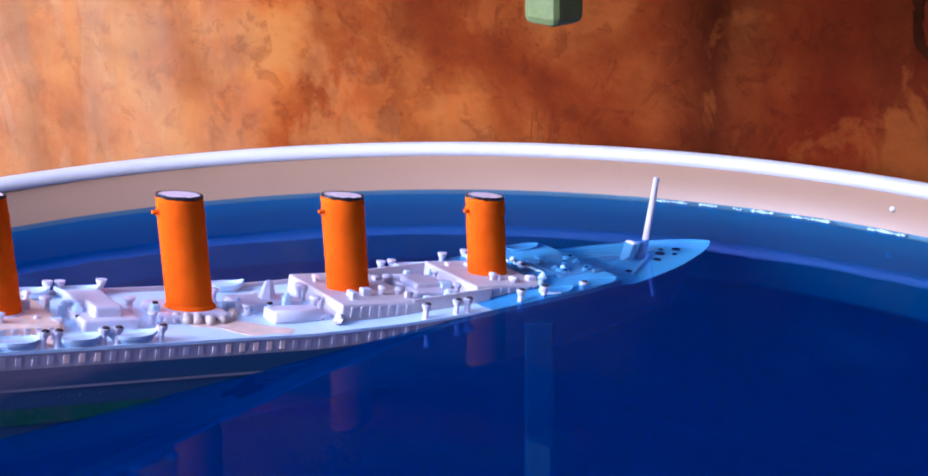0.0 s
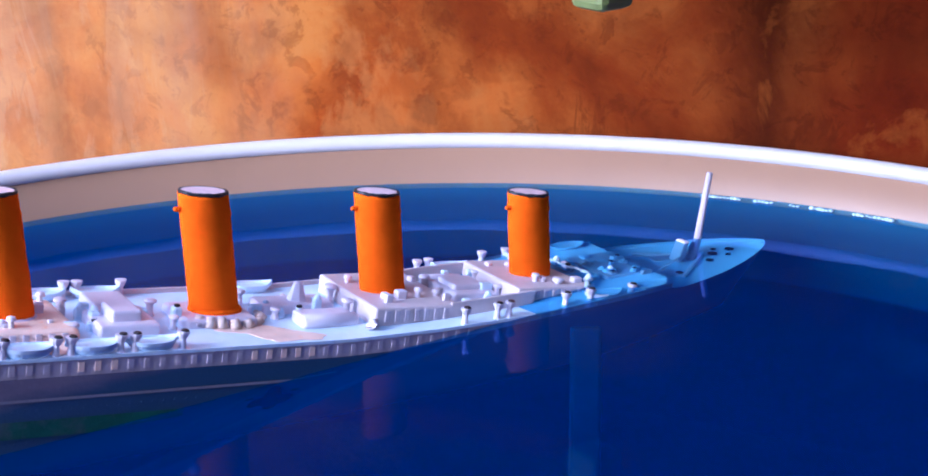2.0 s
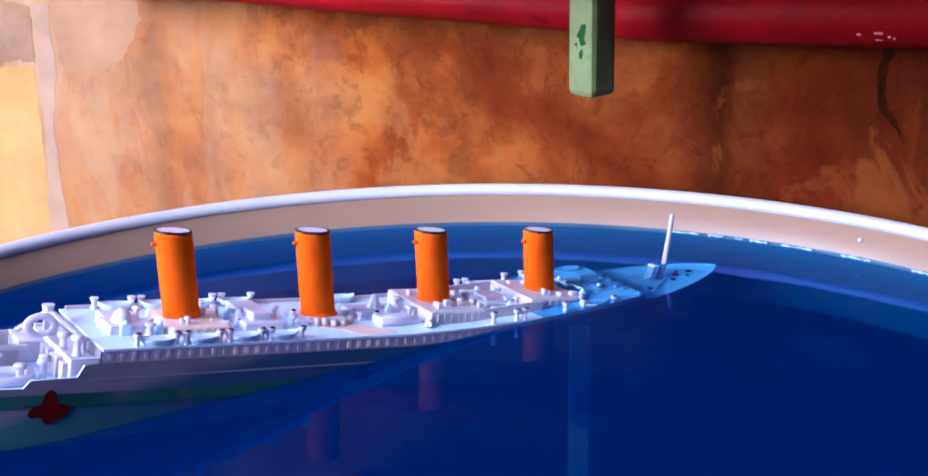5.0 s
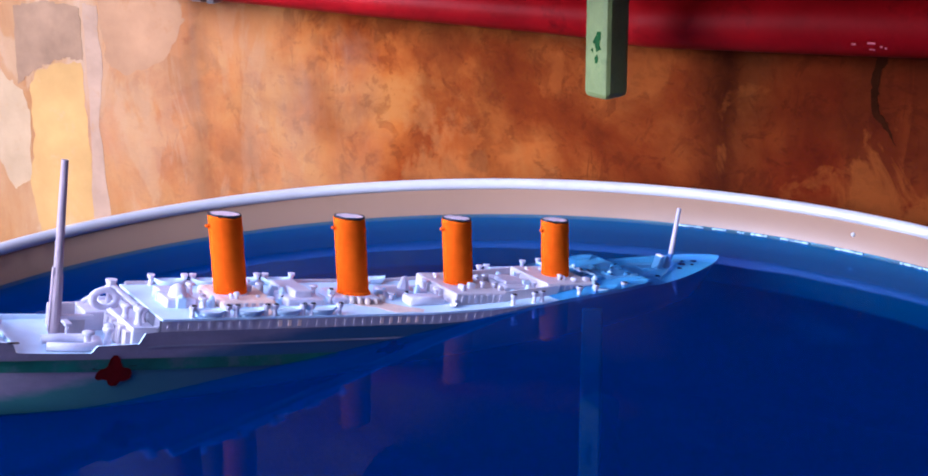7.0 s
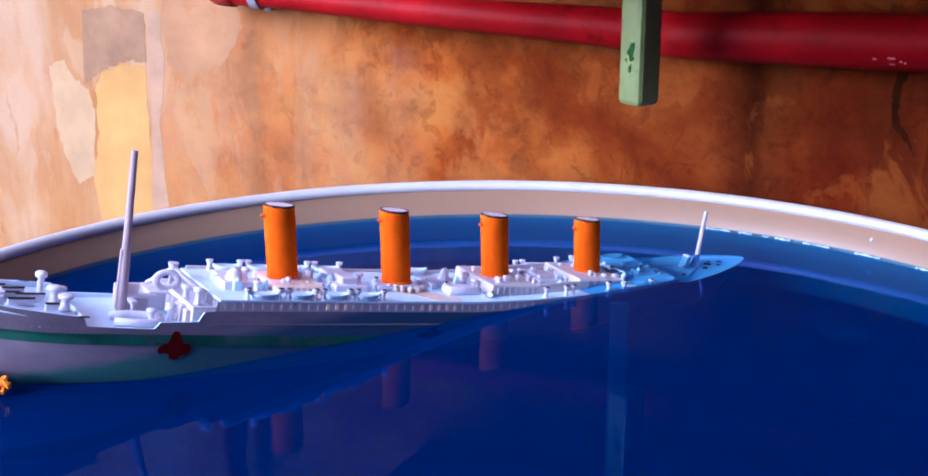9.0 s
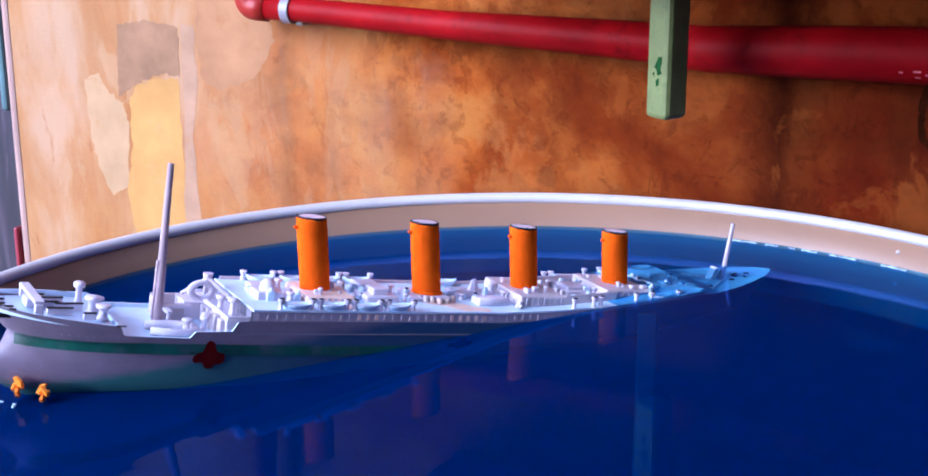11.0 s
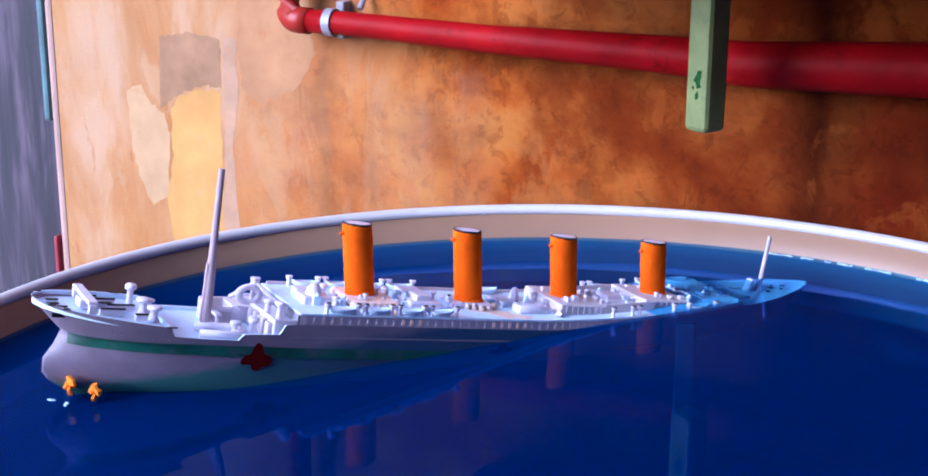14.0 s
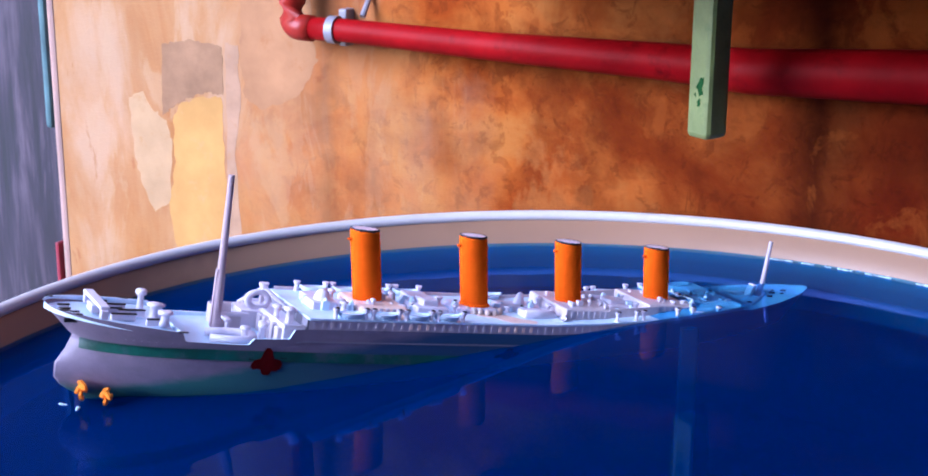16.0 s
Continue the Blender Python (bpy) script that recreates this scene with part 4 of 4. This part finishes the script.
def funnel(k):
    s = (0.0, 55.4, 108.0, 160.8)[k]
    f = new("funnel")
    f.parent = ship
    f["label"] = "orange funnel with black top ring"
    b = bmesh.new()
    hb = boat(s + 6) + 1.5
    base = Vector((s - hb * 0.195, 0, hb))
    top = Vector((s, 0, -0.2))
    rake = (top - base)
    n = 26
    rings = []
    for i in range(n + 1):
        c = base + rake * (i / n)
        r = 6.6
        if i == n - 4:
            r += 0.25
        ring = []
        for q in range(32):
            a = 2 * math.pi * q / 32
            rr = r + 0.16 * noise.noise(Vector((math.cos(a) * 1.5, math.sin(a) * 1.5, i * 0.45 + 9 * k))) + 0.10 * noise.noise(Vector((math.cos(a) * 4, math.sin(a) * 4, i * 1.3 + 5 * k)))
            ring.append(b.verts.new((c.x + rr * 1.06 * math.cos(a), c.y + rr * 0.74 * math.sin(a), c.z)))
        rings.append(ring)
    for a, c in zip(rings, rings[1:]):
        for q in range(32):
            w = (q + 1) % 32
            b.faces.new((a[q], a[w], c[w], c[q]))
    b.faces.new(rings[-1])
    part("funnel_tube", b, M_ORANGE, f, smooth=True)
    b = bmesh.new()
    rg = lathe(b, [(6.9, -0.45), (7.0, 0.1), (6.7, 0.40), (6.1, 0.40), (5.9, 0.1)], 32, (s, 0, 0.1), 0.72)
    wob = random.Random(20 + k)
    for ring in rg:
        for v in ring:
            v.co += Vector((wob.uniform(-0.16, 0.16), wob.uniform(-0.16, 0.16), wob.uniform(-0.15, 0.15)))
    part("top_ring", b, M_BLACK, f, "black top ring")
    b = bmesh.new()
    lathe(b, [(0.02, 0.35), (6.1, 0.33)], 32, (s, 0, 0.1), 0.72)
    part("top_grille", b, M_TOP, f, "pinkish white inset top")
    b = bmesh.new()
    rod(b, (s - 6.4, -0.6, -4.6), (s - 7.9, -0.7, -4.5), 0.8, 0.55, 8)
    part("lug", b, M_ORANGE, f)
    b = bmesh.new()
    lathe(b, [(7.9, -1.2), (7.4, 0.4), (6.5, 0.9)], 28, (s - hb * 0.195, 0, hb + 1.0), 0.76)
    part("collar", b, M_ORANGE if k in (1, 2) else M_WHITE, f)


for k in range(4):
    funnel(k)


def house(name, s0, s1, w, h, bev=0.6, rnd_end=False, y0=0.0):
    b = bmesh.new()
    BOAT = boat((s0 + s1) / 2)
    block(b, (s0, y0 - w, BOAT - 1.2), (s1, y0 + w, BOAT + h), bev)
    return part(name, b, M_WHITE, ship)


# deckhouses round the funnels and between them
for k, (a, c, w, h) in enumerate(((-3, 21, 13.5, 3.0), (50, 71, 9.0, 2.2), (102, 130, 17.4, 4.6), (151, 180, 15.4, 3.6))):
    o = house("funnel_house", a, c, w, h, (2.4, 1.2, 0.7, 0.7)[k])
    o.data.materials[0] = (M_PEACH, M_WHITE, M_PINK, M_PINK)[k]
    BOAT = boat((a + c) / 2)
    for i in range(int((c - a - 4) / 3.2)):
        for side in (-1, 1):
            b = bmesh.new()
            block(b, (a + 3 + 3.2 * i, side * w - 0.35, BOAT + 0.5), (a + 4.6 + 3.2 * i, side * w + 0.35, BOAT + h - 0.7), 0.2)
            part("house_window", b, M_PROM, o)
for a, c, w, h, y in ((26, 42, 8.0, 3.0, -4), (28, 39, 5.5, 5.0, 6), (30, 38, 4.5, 5.8, -4.5), (82, 98, 4.0, 3.2, -10), (76, 98, 5.0, 2.6, 4), (-24, -12, 5.5, 3.4, -4), (-22, -13, 4.0, 3.0, 8), (134, 149, 8, 2.6, 0), (136, 147, 5, 4.2, 1), (188, 203, 11, 1.6, 0)):
    house("deckhouse", a, c, w, h, 0.7, y0=y)
# rounded tops, cones and small fittings
bm = bmesh.new()
lathe(bm, [(0.02, 5.6), (1.6, 5.3), (3.0, 3.8), (3.6, 1.4), (3.8, 0.0)], 18, (-18, -4.5, boat(-18) + 2.6))
part("dome", bm, M_WHITE, ship, smooth=True)
bm = bmesh.new()
lathe(bm, [(0.5, 8.0), (1.4, 7.4), (2.6, 3.4), (4.2, 0.0)], 7, (88.5, 4, boat(88)))
part("skylight_cone", bm, M_WHITE, ship)
for s, y, tall, r in ((45, 4, 5, 1.2), (47, -8, 4, 1.0), (78, -4, 3.4, 1.1), (100, 6, 6, 1.3), (99, -6, 5.5, 1.2), (130, -9, 4.5, 1.2), (132, 7, 5.5, 1.2), (151, 8, 4.5, 1.1), (150, -6, 4.0, 1.0), (22, 8, 5.0, 1.2), (20, -9, 3.4, 1.2), (-8, 8, 5.5, 1.3), (-10, -11, 4.8, 1.3), (73, 9, 5.0, 1.2), (184, 6, 4, 1.1), (168, -11.5, 5.5, 1.2)):
    ventilator(s, y, boat(s), tall, r)
# long parapets that join the two forward houses
for side in (-1, 1):
    bm = bmesh.new()
    prev = None
    for s in stations(127, 156, 8):
        y = side * lerp(s, [127, 156], [16.8, 16.2])
        cur = [bm.verts.new((s, y - 0.5, boat(s) - 0.6)), bm.verts.new((s, y + 0.5, boat(s) - 0.6)), bm.verts.new((s, y + 0.5, boat(s) + 4.2)), bm.verts.new((s, y - 0.5, boat(s) + 4.2))]
        if prev:
            for q in range(4):
                w = (q + 1) % 4
                bm.faces.new((prev[q], prev[w], cur[w], cur[q]))
        else:
            bm.faces.new(cur)
        prev = cur
    bm.faces.new(prev)
    part("parapet", bm, M_PINK, ship)
# pleated skirts round the bases of two funnels
for s0, r0, fan in ((60.4, 9.6, 8),):
    for i in range(fan):
        a = math.radians(-130 + 135 * i / (fan - 1))
        reach = r0 + 5.0 * max(0, math.cos(a))
        low = boat(s0) - 0.2
        bm = bmesh.new()
        p = Vector((s0 + reach * math.cos(a), reach * math.sin(a), low))
        rod(bm, p, p + Vector((-1.2 * math.cos(a), -1.2 * math.sin(a), 2.8 - 1.2 * max(0, math.cos(a)))), 1.7, 1.2, 10)
        part("pleat", bm, M_PLEAT, ship, "white pleat tinged with orange", smooth=True)
# orange-tinged patches lying on the deck beside two funnels
for k, pts in enumerate(([(58, -7), (68, -6), (76, -12), (86, -20), (83, -23.2), (70, -23.0), (66, -17), (58, -12)], [(6, -10), (16, -9), (24, -16), (25, -23), (12, -23), (8, -16)])):
    bm = bmesh.new()
    slab(bm, ragged(pts, 0.8, 4, 40 + k), 0.12, lambda u, z, o: (u, z, boat(u) + o - (0 if o else 0.3)))
    part("paint_stain", bm, M_PEACH, ship, "orange-tinged patch on the deck")
# a long rounded locker and hoses on the near deck
for s0, s1, y in ((82, 99, -12.5), (100, 101, -19), (133, 147, 9.5)):
    bm = bmesh.new()
    h = boat((s0 + s1) / 2) + 1.6
    tube(bm, [(s0, y, h - 0.3), (s0 + 0.8, y, h), (s1 - 0.8, y, h), (s1, y, h - 0.2)], [1.2, 2.0, 2.0, 1.2], 12)
    part("locker", bm, M_WHITE, ship, smooth=True)
rnd = random.Random(11)
for i in range(70):
    s0 = rnd.choice((rnd.uniform(20, 50), rnd.uniform(74, 106), rnd.uniform(128, 154), rnd.uniform(-28, -4), rnd.uniform(180, 204)))
    y = rnd.uniform(-13, 14)
    w, l, h = rnd.uniform(0.6, 1.6), rnd.uniform(0.6, 2.2), rnd.uniform(0.8, 4.4)
    bm = bmesh.new()
    block(bm, (s0 - l, y - w, boat(s0) - 0.4), (s0 + l, y + w, boat(s0) + h), 0.5, None)
    if i % 3 == 1:
        lathe(bm, [(0.02, 1.6), (0.7, 1.2), (1.1, 0.3), (0.8, 0)], 8, (s0, y, boat(s0) + h - 0.2))
    o = part("deck_fitting", bm, M_PINK if i % 5 == 0 else M_DECK, ship)
    if i % 6 == 0:
        bm = bmesh.new()
        block(bm, (s0 - 0.7, y - 0.6, boat(s0) + h - 0.1), (s0 + 0.8, y + 0.6, boat(s0) + h + 0.7), 0.25)
        part("painted_tip", bm, M_BLACK, o, "black painted tip")
# small vents and lockers on the roofs of the funnel houses
rnd = random.Random(23)
for a, c, w, top in ((-2, 19, 11, 2.9), (104, 128, 14.5, 4.5), (153, 178, 13, 3.5)):
    for i in range(11):
        s0, y = rnd.uniform(a, c), rnd.uniform(-w, w)
        mid = boat((a + c) / 2)
        if abs(y) < 6.5 and a + 2 < s0 < c - 5:
            y = math.copysign(8.5, y)
        bm = bmesh.new()
        l, b, h = rnd.uniform(0.6, 1.7), rnd.uniform(0.6, 1.4), rnd.uniform(0.8, 2.6)
        if i % 3:
            block(bm, (s0 - l, y - b, mid + top - 0.3), (s0 + l, y + b, mid + top + h), 0.4)
        else:
            lathe(bm, [(0.02, h + 1.2), (1.1, h + 0.9), (1.3, h), (0.7, h - 0.3), (0.9, -0.3), (0.02, -0.3)], 10, (s0, y, mid + top))
        part("roof_fitting", bm, M_WHITE, ship)
# derrick booms and loose film on the sunken fore deck
for y in (-9, 9):
    bm = bmesh.new()
    rod(bm, (231, 0, -27.5), (209, y, -31.5), 0.7, 0.55, 8)
    part("derrick_boom", bm, M_WHITE, ship)


def lifeboat(s, side):
    b = bmesh.new()
    y0 = side * 21.6
    low = boat(s) - 0.3
    n, rows = 16, []
    for i in range(n + 1):
        x = -1 + 2 * i / n
        w = 3.3 * max(1 - abs(x) ** 3.0, 0.10)
        z = low + 2.6 + 0.9 * x ** 4
        k = max(1 - abs(x) ** 5, 0.25)
        rows.append([b.verts.new((s + 6.9 * x, y0 + w * cy, low + (z - low) * cz if cz <= 1 else z + 0.15)) for cy, cz in ((-1, 1), (-0.95, 0.62), (-0.55, 1 - k), (0.55, 1 - k), (0.95, 0.62), (1, 1), (0.8, 1.1), (0.72, 0.86), (-0.72, 0.86), (-0.8, 1.1))])
    for a, c in zip(rows, rows[1:]):
        for q in range(10):
            w = (q + 1) % 10
            b.faces.new((a[q], a[w], c[w], c[q]))
    b.faces.new(rows[0])
    b.faces.new(rows[-1])
    part("lifeboat", b, M_DECK, ship)


def davit(s, side, painted):
    """A stub post with a broad flared head."""
    y = side * min(22.9, half_beam(s, -38) - 1.3)
    low = boat(s)
    b = bmesh.new()
    lathe(b, [(0.02, -0.3), (1.15, -0.3), (0.95, 0.4), (0.80, 2.4), (0.95, 3.0), (1.25, 3.8), (1.35, 4.5), (0.02, 4.5)], 10, (s, y, low))
    for v in b.verts:
        v.co.x = s + (v.co.x - s) * (1.25 if v.co.z > low + 2.8 else 1.0)
    o = part("davit", b, M_WHITE, ship)
    if painted:
        b = bmesh.new()
        lathe(b, [(0.02, 4.95), (0.8, 4.9), (1.15, 4.5), (0.02, 4.4)], 8, (s + 0.4, y, low))
        part("davit_head", b, M_BLACK, o, "black painted head")


for side in (-1, 1):
    for s in (-11, 5, 21, 36):
        lifeboat(s, side)
    for s in (-18.8, -4.6, -1.0, 11.6, 15.2, 27.6, 31.2, 43.6, 128, 139, 143, 163, 172, 188):
        davit(s, side, side < 0 or s in (43.5, 128))
for s, side in ((82, 1), (150, 1), (178, -1), (178, 1), (196, -1), (196, 1)):
    lifeboat(s, side)
# low coaming along the far edge of the boat deck
bm = bmesh.new()
prev = None
for s in stations(-29, 202, 50):
    y = half_beam(s, -38) - 0.5
    cur = [bm.verts.new((s, y - 0.5, boat(s) - 0.3)), bm.verts.new((s, y + 0.4, boat(s) - 0.3)), bm.verts.new((s, y + 0.4, boat(s) + 1.3)), bm.verts.new((s, y - 0.5, boat(s) + 1.3))]
    if prev:
        for k in range(4):
            w = (k + 1) % 4
            bm.faces.new((prev[k], prev[w], cur[w], cur[k]))
    else:
        bm.faces.new(cur)
    prev = cur
bm.faces.new(prev)
part("deck_coaming", bm, M_PINK, ship, "pinkish white deck-edge coaming")
# V-shaped breakwater and pale plates on the fore deck
for d in (-1, 1):
    bm = bmesh.new()
    rod(bm, (238, 0, deck_line(238) + 0.9), (219, d * 13, deck_line(219) + 0.9), 0.9, 0.9, 8)
    part("breakwater", bm, M_WHITE, ship)
for s, y, l, w in ((216, -8, 5, 3), (225, 7, 4, 4), (243, 5, 4, 2), (212, 9, 4, 3)):
    bm = bmesh.new()
    block(bm, (s - l, y - w, deck_line(s) - 0.3), (s + l, y + w, deck_line(s) + 0.7), 0.3)
    part("deck_plate", bm, M_WHITE, ship)
# hatches on the fore deck
for s, y, r in ((243, 0, 1.7), (251, 0.5, 1.5), (239, 4.5, 1.1), (238, -4.5, 1.3), (246, 3, 0.9), (247, -3.4, 0.9), (223, 9, 1.6), (221, -9, 1.3)):
    bm = bmesh.new()
    lathe(bm, [(0.02, 1.0), (r, 0.8), (r * 1.1, 0)], 12, (s, y, deck_line(s)))
    part("capstan", bm, M_BLACK, ship, "dark deck fitting")
bm = bmesh.new()
block(bm, (208, -7, -37), (219, 7, -34.0), 0.8)
part("fore_hatch", bm, M_WHITE, ship)


def cross(s, h, size, side):
    """A hand-painted red cross lying on the hull's side, its arms uneven and tapering."""
    b = bmesh.new()
    q = size / 2
    rim = [(-0.36, -0.62), (-0.26, -0.92), (-0.06, -1.04), (0.22, -1.00), (0.36, -0.72), (0.62, -0.72), (0.90, -0.52), (0.96, -0.16), (0.84, 0.10), (0.46, 0.20), (0.34, 0.52), (0.27, 0.86), (0.10, 1.04), (-0.10, 1.02), (-0.26, 0.80), (-0.34, 0.48), (-0.46, 0.20), (-0.80, 0.12), (-1.00, -0.14), (-1.06, -0.44), (-0.86, -0.62), (-0.58, -0.56)]
    mid = b.verts.new((s, side * (half_beam(s, h) + 0.5), h))
    ring = []
    for k, (a, c) in enumerate(rim):
        for f in (0.0, 0.5):
            a2, c2 = rim[(k + 1) % len(rim)]
            ss, hh = s + q * (a + (a2 - a) * f), h + q * (c + (c2 - c) * f)
            ring.append(b.verts.new((ss, side * (half_beam(ss, hh) + 0.45), hh)))
    for k in range(len(ring)):
        b.faces.new((mid, ring[k], ring[(k + 1) % len(ring)]))
    o = part("red_cross", b, M_RED, ship, "dark red painted cross")
    for ds, dh in ((-1.0, 0.16), (1.0, 0.30)):
        b = bmesh.new()
        ss, hh = s + ds * q, h + dh * q
        y = side * half_beam(ss, hh)
        block(b, (ss - 1.3, y - 0.3, hh - 0.45), (ss + 1.3, y + 0.3, hh + 0.45), 0.1)
        part("hull_slot", b, M_BLACK, o, "black slot")


for side in (-1, 1):
    cross(-46.2, -53.8, 11.6, side)
    cross(69.5, -53.5, 13.0, side)

# stern gear


def propeller(s, y, h, r, turn=0.5):
    b = bmesh.new()
    rod(b, (s - 1.6, y, h), (s + 2.5, y, h), 0.9, 1.2, 10)
    for k in range(3):
        t = 2 * math.pi * k / 3 + turn
        m = Matrix.Translation((s, y, h)) @ Matrix.Rotation(t, 4, 'X') @ Matrix.Rotation(0.5, 4, 'Z')
        v = [b.verts.new(m @ Vector(p)) for p in ((-0.4, -0.7, 0.6), (-0.4, 0.7, 0.6), (-0.6, 2.9, r * 0.65), (-0.6, 1.5, r), (-0.6, -1.5, r), (-0.6, -2.9, r * 0.65))]
        w = [b.verts.new(m @ Vector(p)) for p in ((0.4, -0.7, 0.6), (0.4, 0.7, 0.6), (0.6, 2.9, r * 0.65), (0.6, 1.5, r), (0.6, -1.5, r), (0.6, -2.9, r * 0.65))]
        b.faces.new(v)
        b.faces.new(w[::-1])
        for i in range(6):
            j = (i + 1) % 6
            b.faces.new((v[i], v[j], w[j], w[i]))
    part("propeller", b, M_PROP, ship, "orange propeller")


propeller(-112.0, -5.5, -73.0, 4.2)
propeller(-103.5, -12.5, -73.4, 3.6, 0.9)
propeller(-103.5, 12.5, -73.4, 3.6)


def aft(s):
    """The after body is drawn out a little: station on the plan to station on the model."""
    return lerp(s, [-131, -110.5, -78, -60, -46, -38, 0], [-137, -117.5, -84.5, -64, -48, -38, 0]) if s < 0 else s


done = set()
for ob in ship.children_recursive:
    if ob.type != 'MESH':
        continue
    if ob.location.length > 1:
        ob.location.x = aft(ob.location.x)
    elif ob.data.name not in done:
        done.add(ob.data.name)
        for v in ob.data.vertices:
            v.co.x = aft(v.co.x)
